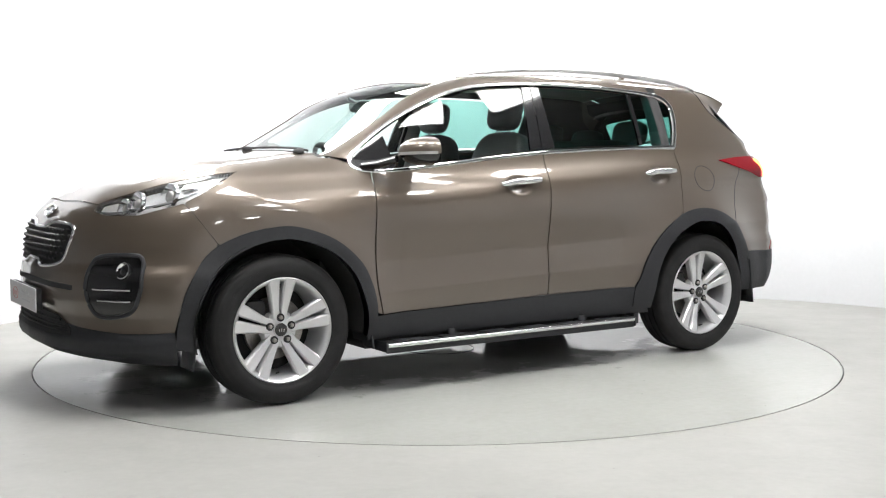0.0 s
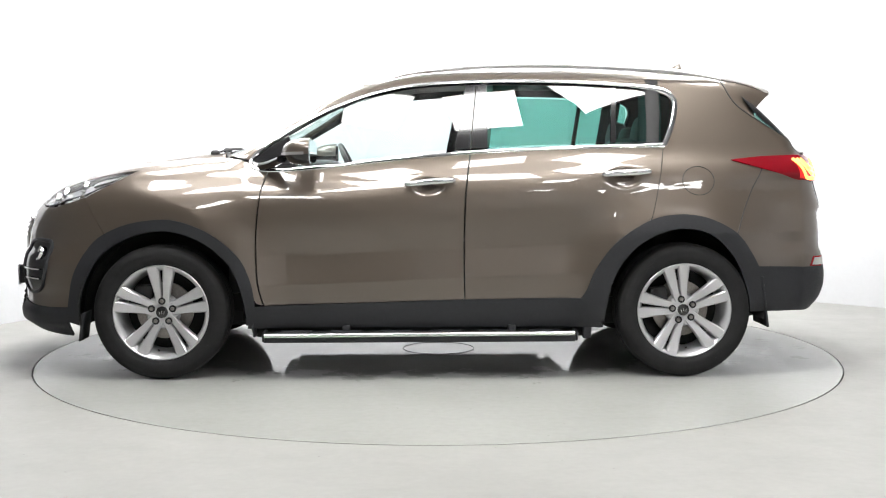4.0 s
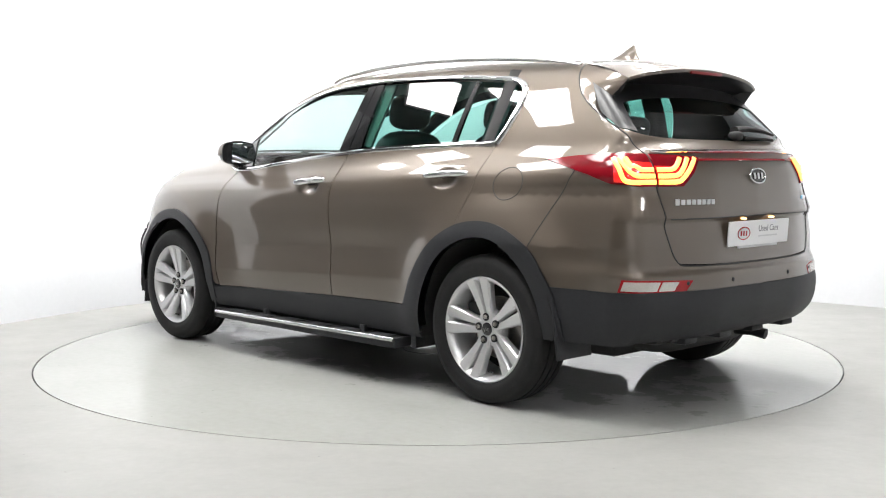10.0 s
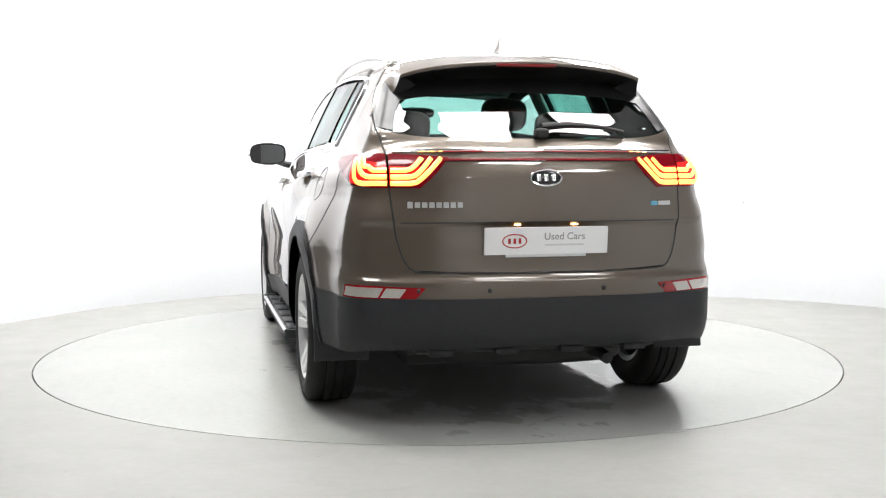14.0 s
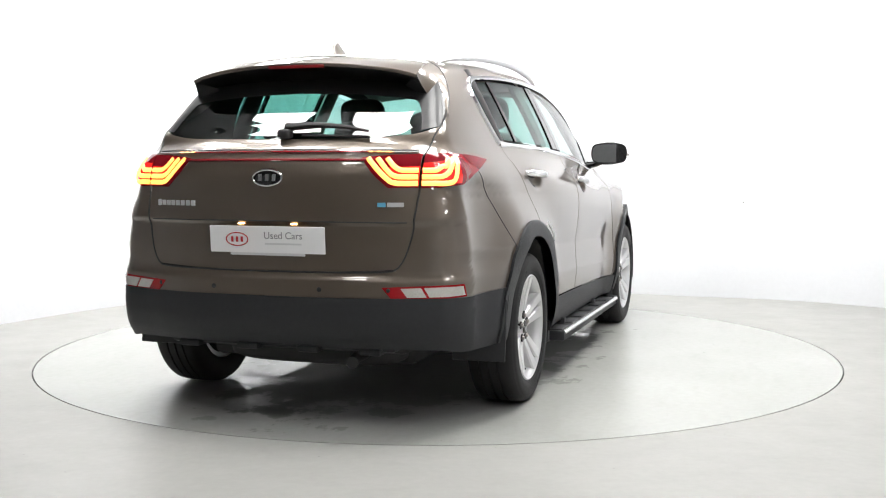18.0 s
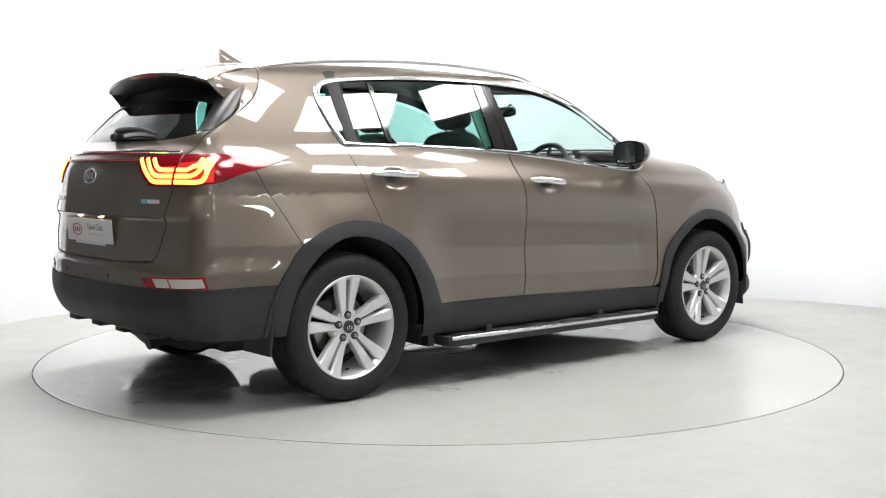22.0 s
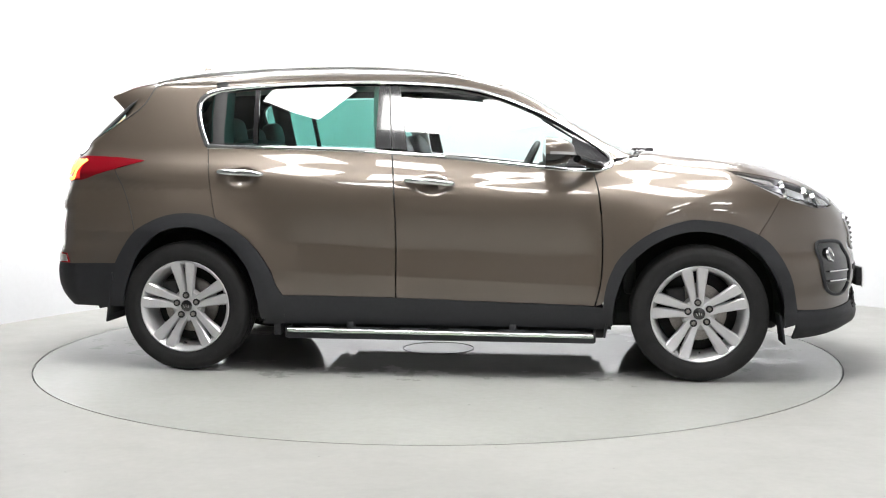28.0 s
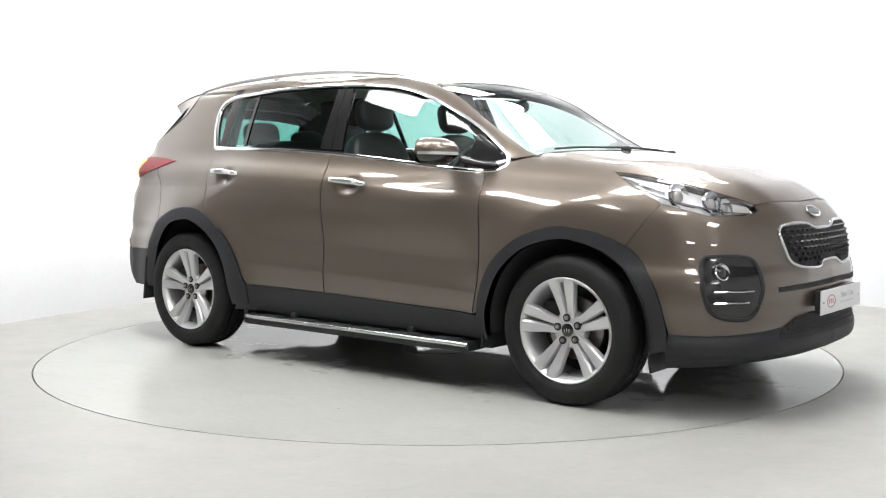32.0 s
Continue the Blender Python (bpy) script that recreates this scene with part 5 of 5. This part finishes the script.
    c = tl((-0.10, 1.208), (-0.25, 1.205), (-0.39, 1.20))
    part("wiper_blade", tube(bmesh.new(), c + unit(slope(c)) * 0.010, 0.007, 6), RUBBER, w)
    p = tl((-0.02, 1.222), (-0.021, 1.222))[0]
    part("wiper_hub", blob(p + np.array([-0.02, 0, 0]), (0.028, 0.030, 0.022), 0.7), DARK, w)
    # fin aerial
    prof = [(-1.30, 1.595, 0.003), (-1.36, 1.608, 0.014), (-1.42, 1.632, 0.014), (-1.47, 1.660, 0.010), (-1.500, 1.676, 0.007), (-1.508, 1.672, 0.006), (-1.518, 1.63, 0.013), (-1.545, 1.588, 0.018)]
    rows = [[(x - 0.0 * t, sy * w0 * (1.0 if t < 0.5 else 0.35 + 0.3 * (1 - t)), 1.585 + (z - 1.585) * t) for sy, t in ((1.9, 0.0), (1.4, 0.25), (1, 0.6), (0.8, 1.0), (-0.8, 1.0), (-1, 0.6), (-1.4, 0.25), (-1.9, 0.0))] for x, z, w0 in prof]
    sheet("fin_aerial", rows, PAINT, car, "bronze fin aerial on the roof")
    # chrome and red strips
    c = chain(tl((-0.60, 1.146), (-0.3, 1.148), (0, 1.149)), tl((0, 1.149), (0.3, 1.148), (0.60, 1.146)))
    part("chrome_strip", tube(bmesh.new(), c + unit(slope(c)) * 0.004, 0.010, 8, 0.8), CHROME, tailgate, "bright chrome strip between the tail lamps")
    c = chain(tl((-0.44, 1.112), (-0.2, 1.113), (0, 1.113)), tl((0, 1.113), (0.2, 1.113), (0.44, 1.112)))
    part("red_strip", tube(bmesh.new(), c + unit(slope(c)) * 0.002, 0.0095, 8, 0.7), RED_DARK, tailgate, "dark red strip between the tail lamps")
    c = tl((-0.585, 0.862), (-0.3, 0.864), (0, 0.865), (0.3, 0.864), (0.585, 0.862))
    part("ledge_seam", tube(bmesh.new(), c, 0.003, 6), SEAM, tailgate)
    oval("rear_emblem", tl((0, 1.04), (0.001, 1.04))[0], 0.065, 0.033, tailgate)
    for i in range(8):
        y = 0.556 - 0.0275 * i
        p = tl((y, 0.933), (y - 0.02, 0.933))
        q = p[16] + unit(slope(p[16:17]))[0] * 0.003
        rot = pose(*q, 0, 0, math.degrees(math.atan2(p[-1][0] - p[0][0], p[0][1] - p[-1][1])))
        part("name_letter", box(bmesh.new(), (0, 0, 0), (0.005, 0.0215, 0.022 if i else 0.026), 0.0015, m=rot), ALLOY, tailgate, "pale chrome letter-shaped block", smooth=False)
    for y, w_, mt in ((-0.485, 0.034, BLUE), (-0.538, 0.068, ALLOY)):
        p = tl((y + w_ / 2, 0.933), (y - w_ / 2, 0.933))
        q = (p[0] + p[-1]) / 2 + unit(slope(p[16:17]))[0] * 0.003
        rot = pose(*q, 0, 0, math.degrees(math.atan2(p[-1][0] - p[0][0], p[0][1] - p[-1][1])))
        part("eco_badge", box(bmesh.new(), (0, 0, 0), (0.006, w_, 0.018), 0.002, m=rot), mt, tailgate, "small blue and silver eco badge", smooth=False)
    # number plate and its lights
    plate(pose(-2.203, 0, 0.788, 0, 0, -90) @ pose(0, 0, 0, 4, 0, 0), "rear_number_plate", True)
    part("plate_bracket", box(bmesh.new(), (-2.197, 0, 0.728), (0.008, 0.34, 0.012), 0.002), PLATE_PALE, tailgate)
    for y in (-0.12, 0.12):
        part("plate_lamp", blob((-2.196, y, 0.853), (0.010, 0.014, 0.004), 0.7), BULB, tailgate, "lit number plate lamp")
    # reflectors and sensors in the bumper
    lo = chain(tl((0.80, 0.563), (0.72, 0.558), (0.535, 0.556)))
    hi = chain(tl((0.795, 0.615), (0.70, 0.612), (0.495, 0.604)))
    g = patch(lo, tl((0.535, 0.556), (0.495, 0.604)), hi, tl((0.80, 0.563), (0.795, 0.615)), 30, 8)
    for k in (False, True):
        base = skin("bumper_lamp", [g], RED_LENS, car, "red and white lamp set into the bumper", off=0.003, rim=0.008, mirror=k)
        skin("white_lens", [g[1:-1, 1:16]], GREY_LENS, base, off=0.006, rim=0.004, mirror=k)
        skin("white_lens", [g[1:-1, 16:24]], GREY_LENS, base, off=0.006, rim=0.004, mirror=k)
    for y in (-0.52, -0.24, 0.24, 0.52):
        p = tl((y, 0.592), (y + 0.001, 0.592))[0]
        part("parking_sensor", blob(p, (0.006, 0.010, 0.010), 1, 14, 8, 1), DARK, car, "small dark parking sensor")
    # lower edge of the bumper, tow cover, exhaust
    for y in (-0.42, -0.14, 0.14, 0.42):
        part("diffuser_rib", box(bmesh.new(), (-2.085, y, 0.330), (0.09, 0.10, 0.03), 0.01), PLASTIC, car)
    part("rear_skirt", box(bmesh.new(), (-2.03, 0, 0.345), (0.14, 1.05, 0.04), 0.018), PLASTIC, car)
    part("exhaust_pipe", tube(bmesh.new(), [(-1.75, -0.30, 0.28), (-2.0, -0.31, 0.285), (-2.07, -0.32, 0.272)], 0.026, 14), DARK, car, "grey steel exhaust tailpipe")
    part("silencer", blob((-1.80, -0.05, 0.29), (0.12, 0.42, 0.07), 0.5), DARK, car)


def cabin():
    # linings follow the outer skin
    skin("headlining", [PATCH["ro"]], LINING, car, "pale fabric headlining", off=-0.035, rim=0, both=True)
    pair("roof_side_lining", [PATCH["q3"]], DARK, car, off=-0.03, rim=0)
    pair("door_card", [PATCH["fd"][::3, ::3]], LEATHER, car, off=-0.06, rim=0)
    pair("door_card", [PATCH["rd"][::3, ::3]], LEATHER, car, off=-0.06, rim=0)
    pair("rear_pillar_lining", [PATCH["q2"]], DARK, car, off=-0.035, rim=0)
    pair("luggage_lining", [PATCH["q1"]], DARK, car, off=-0.05, rim=0)
    part("cabin_floor", box(bmesh.new(), (-0.4, 0, 0.42), (2.7, 1.4, 0.06), 0.02), DARK, car)
    part("bulkhead", box(bmesh.new(), (1.0, 0, 0.75), (0.06, 1.3, 0.68), 0.02), DARK, car)
    dash = part("dashboard", blob((0.78, 0, 0.95), (0.26, 0.66, 0.135), 0.5, 28, 16, 0.35), LEATHER, car, "black dashboard with a hooded dial cluster")
    part("dial_hood", blob((0.62, -0.37, 1.07), (0.12, 0.17, 0.05), 0.7), LEATHER, dash)
    part("centre_screen", box(bmesh.new(), (0.555, 0, 1.03), (0.03, 0.22, 0.12), 0.01), BLACK, dash)
    part("centre_console", box(bmesh.new(), (0.2, 0, 0.62), (0.8, 0.24, 0.34), 0.04), LEATHER, car)
    rot = pose(0.42, -0.37, 1.04, 0, -64, 0)
    ring = [rot @ Vector((0.185 * math.cos(a), 0.185 * math.sin(a), 0)) for a in np.linspace(0, 2 * math.pi, 41)]
    sw = part("steering_wheel", tube(bmesh.new(), ring, 0.016, 10), LEATHER, car, "black leather steering wheel")
    part("wheel_boss", blob((0, 0, 0), (0.07, 0.07, 0.03), 0.7), LEATHER, sw).matrix_basis = rot
    for a in (0, 180, 270):
        bm = tube(bmesh.new(), [(0.05 * math.cos(radians(a)), 0.05 * math.sin(radians(a)), 0), (0.18 * math.cos(radians(a)), 0.18 * math.sin(radians(a)), 0)], 0.015, 8, 0.5)
        part("wheel_spoke", moved(bm, rot), SATIN if a == 270 else LEATHER, sw)
    part("steering_column", tube(bmesh.new(), [rot @ Vector((0, 0, -0.02)), rot @ Vector((0, 0, -0.3))], 0.04, 10), LEATHER, car)
    # seats
    for y in (-0.37, 0.37):
        st = part("front_seat", blob((0.05, y, 0.62), (0.27, 0.25, 0.10), 0.5), LEATHER, car, "black leather front seat with a headrest")
        bm = blob((0, 0, 0.33), (0.075, 0.25, 0.34), 0.55, 24, 18, 0.5)
        part("backrest", moved(bm, pose(-0.14, y, 0.62, 0, -14, 0)), LEATHER, st)
        bm = blob((0, 0, 0), (0.055, 0.135, 0.095), 0.6, 22, 14, 0.7)
        part("headrest", moved(bm, pose(-0.285, y, 1.375, 0, -10, 0)), LEATHER, st)
        for dy in (-0.05, 0.05):
            part("headrest_post", tube(bmesh.new(), [(-0.27, y + dy, 1.20), (-0.285, y + dy, 1.32)], 0.007, 8), CHROME, st)
    rs = part("rear_seat", box(bmesh.new(), (-0.80, 0, 0.66), (0.50, 1.25, 0.20), 0.05, seg=4), LEATHER, car, "black leather rear bench with headrests")
    bm = blob((0, 0, 0.28), (0.08, 0.62, 0.32), 0.45, 28, 16, 0.35)
    part("backrest", moved(bm, pose(-1.02, 0, 0.66, 0, -18, 0)), LEATHER, rs)
    for y in (-0.40, 0.0, 0.40):
        part("headrest", moved(blob((0, 0, 0), (0.05, 0.135, 0.075), 0.6, 22, 14, 0.7), pose(-1.205, y, 1.275 if y else 1.23, 0, -12, 0)), LEATHER, rs)
    part("parcel_shelf", box(bmesh.new(), (-1.62, 0, 1.06), (0.62, 1.18, 0.02), 0.006), DARK, car)
    part("luggage_floor", box(bmesh.new(), (-1.7, 0, 0.72), (0.75, 1.1, 0.04), 0.01), DARK, car)
    im = part("inner_mirror", blob((0.44, 0, 1.415), (0.02, 0.12, 0.035), 0.6), BLACK, car, "black inner mirror on the windscreen")
    part("mirror_stalk", tube(bmesh.new(), [(0.46, 0, 1.43), (0.52, 0, 1.455)], 0.012, 8), BLACK, im)
    for y in (-0.33, 0.33):
        part("sun_visor", box(bmesh.new(), (0.24, y, 1.515), (0.16, 0.36, 0.018), 0.006, m=None), LINING, car)
    for k in (1, -1):
        for xb, zb in ((-0.29, 0), (-1.18, 0)):
            pts = [(xb, k * 0.70, 1.18), (xb - 0.02, k * 0.62, 1.36), (xb - 0.03, k * 0.53, 1.53)]
            part("pillar_lining", tube(bmesh.new(), pts, 0.055 if xb > -1 else 0.06, 8, 0.5), DARK if xb < -1 else LINING, car)


side_fittings()
nose_fittings()
tail_fittings()
cabin()

# ---- turning ----


def motions():
    steps = [2.0 * i for i in range(17)]
    turn = [(t, pose(0, 0, 0, 0, 0, 212.74 - 7.861 * t)) for t in steps]
    walk(turntable, turn)
    walk(car, [(t, m @ pose(0.093, 0.027, 0)) for t, m in turn])


motions()
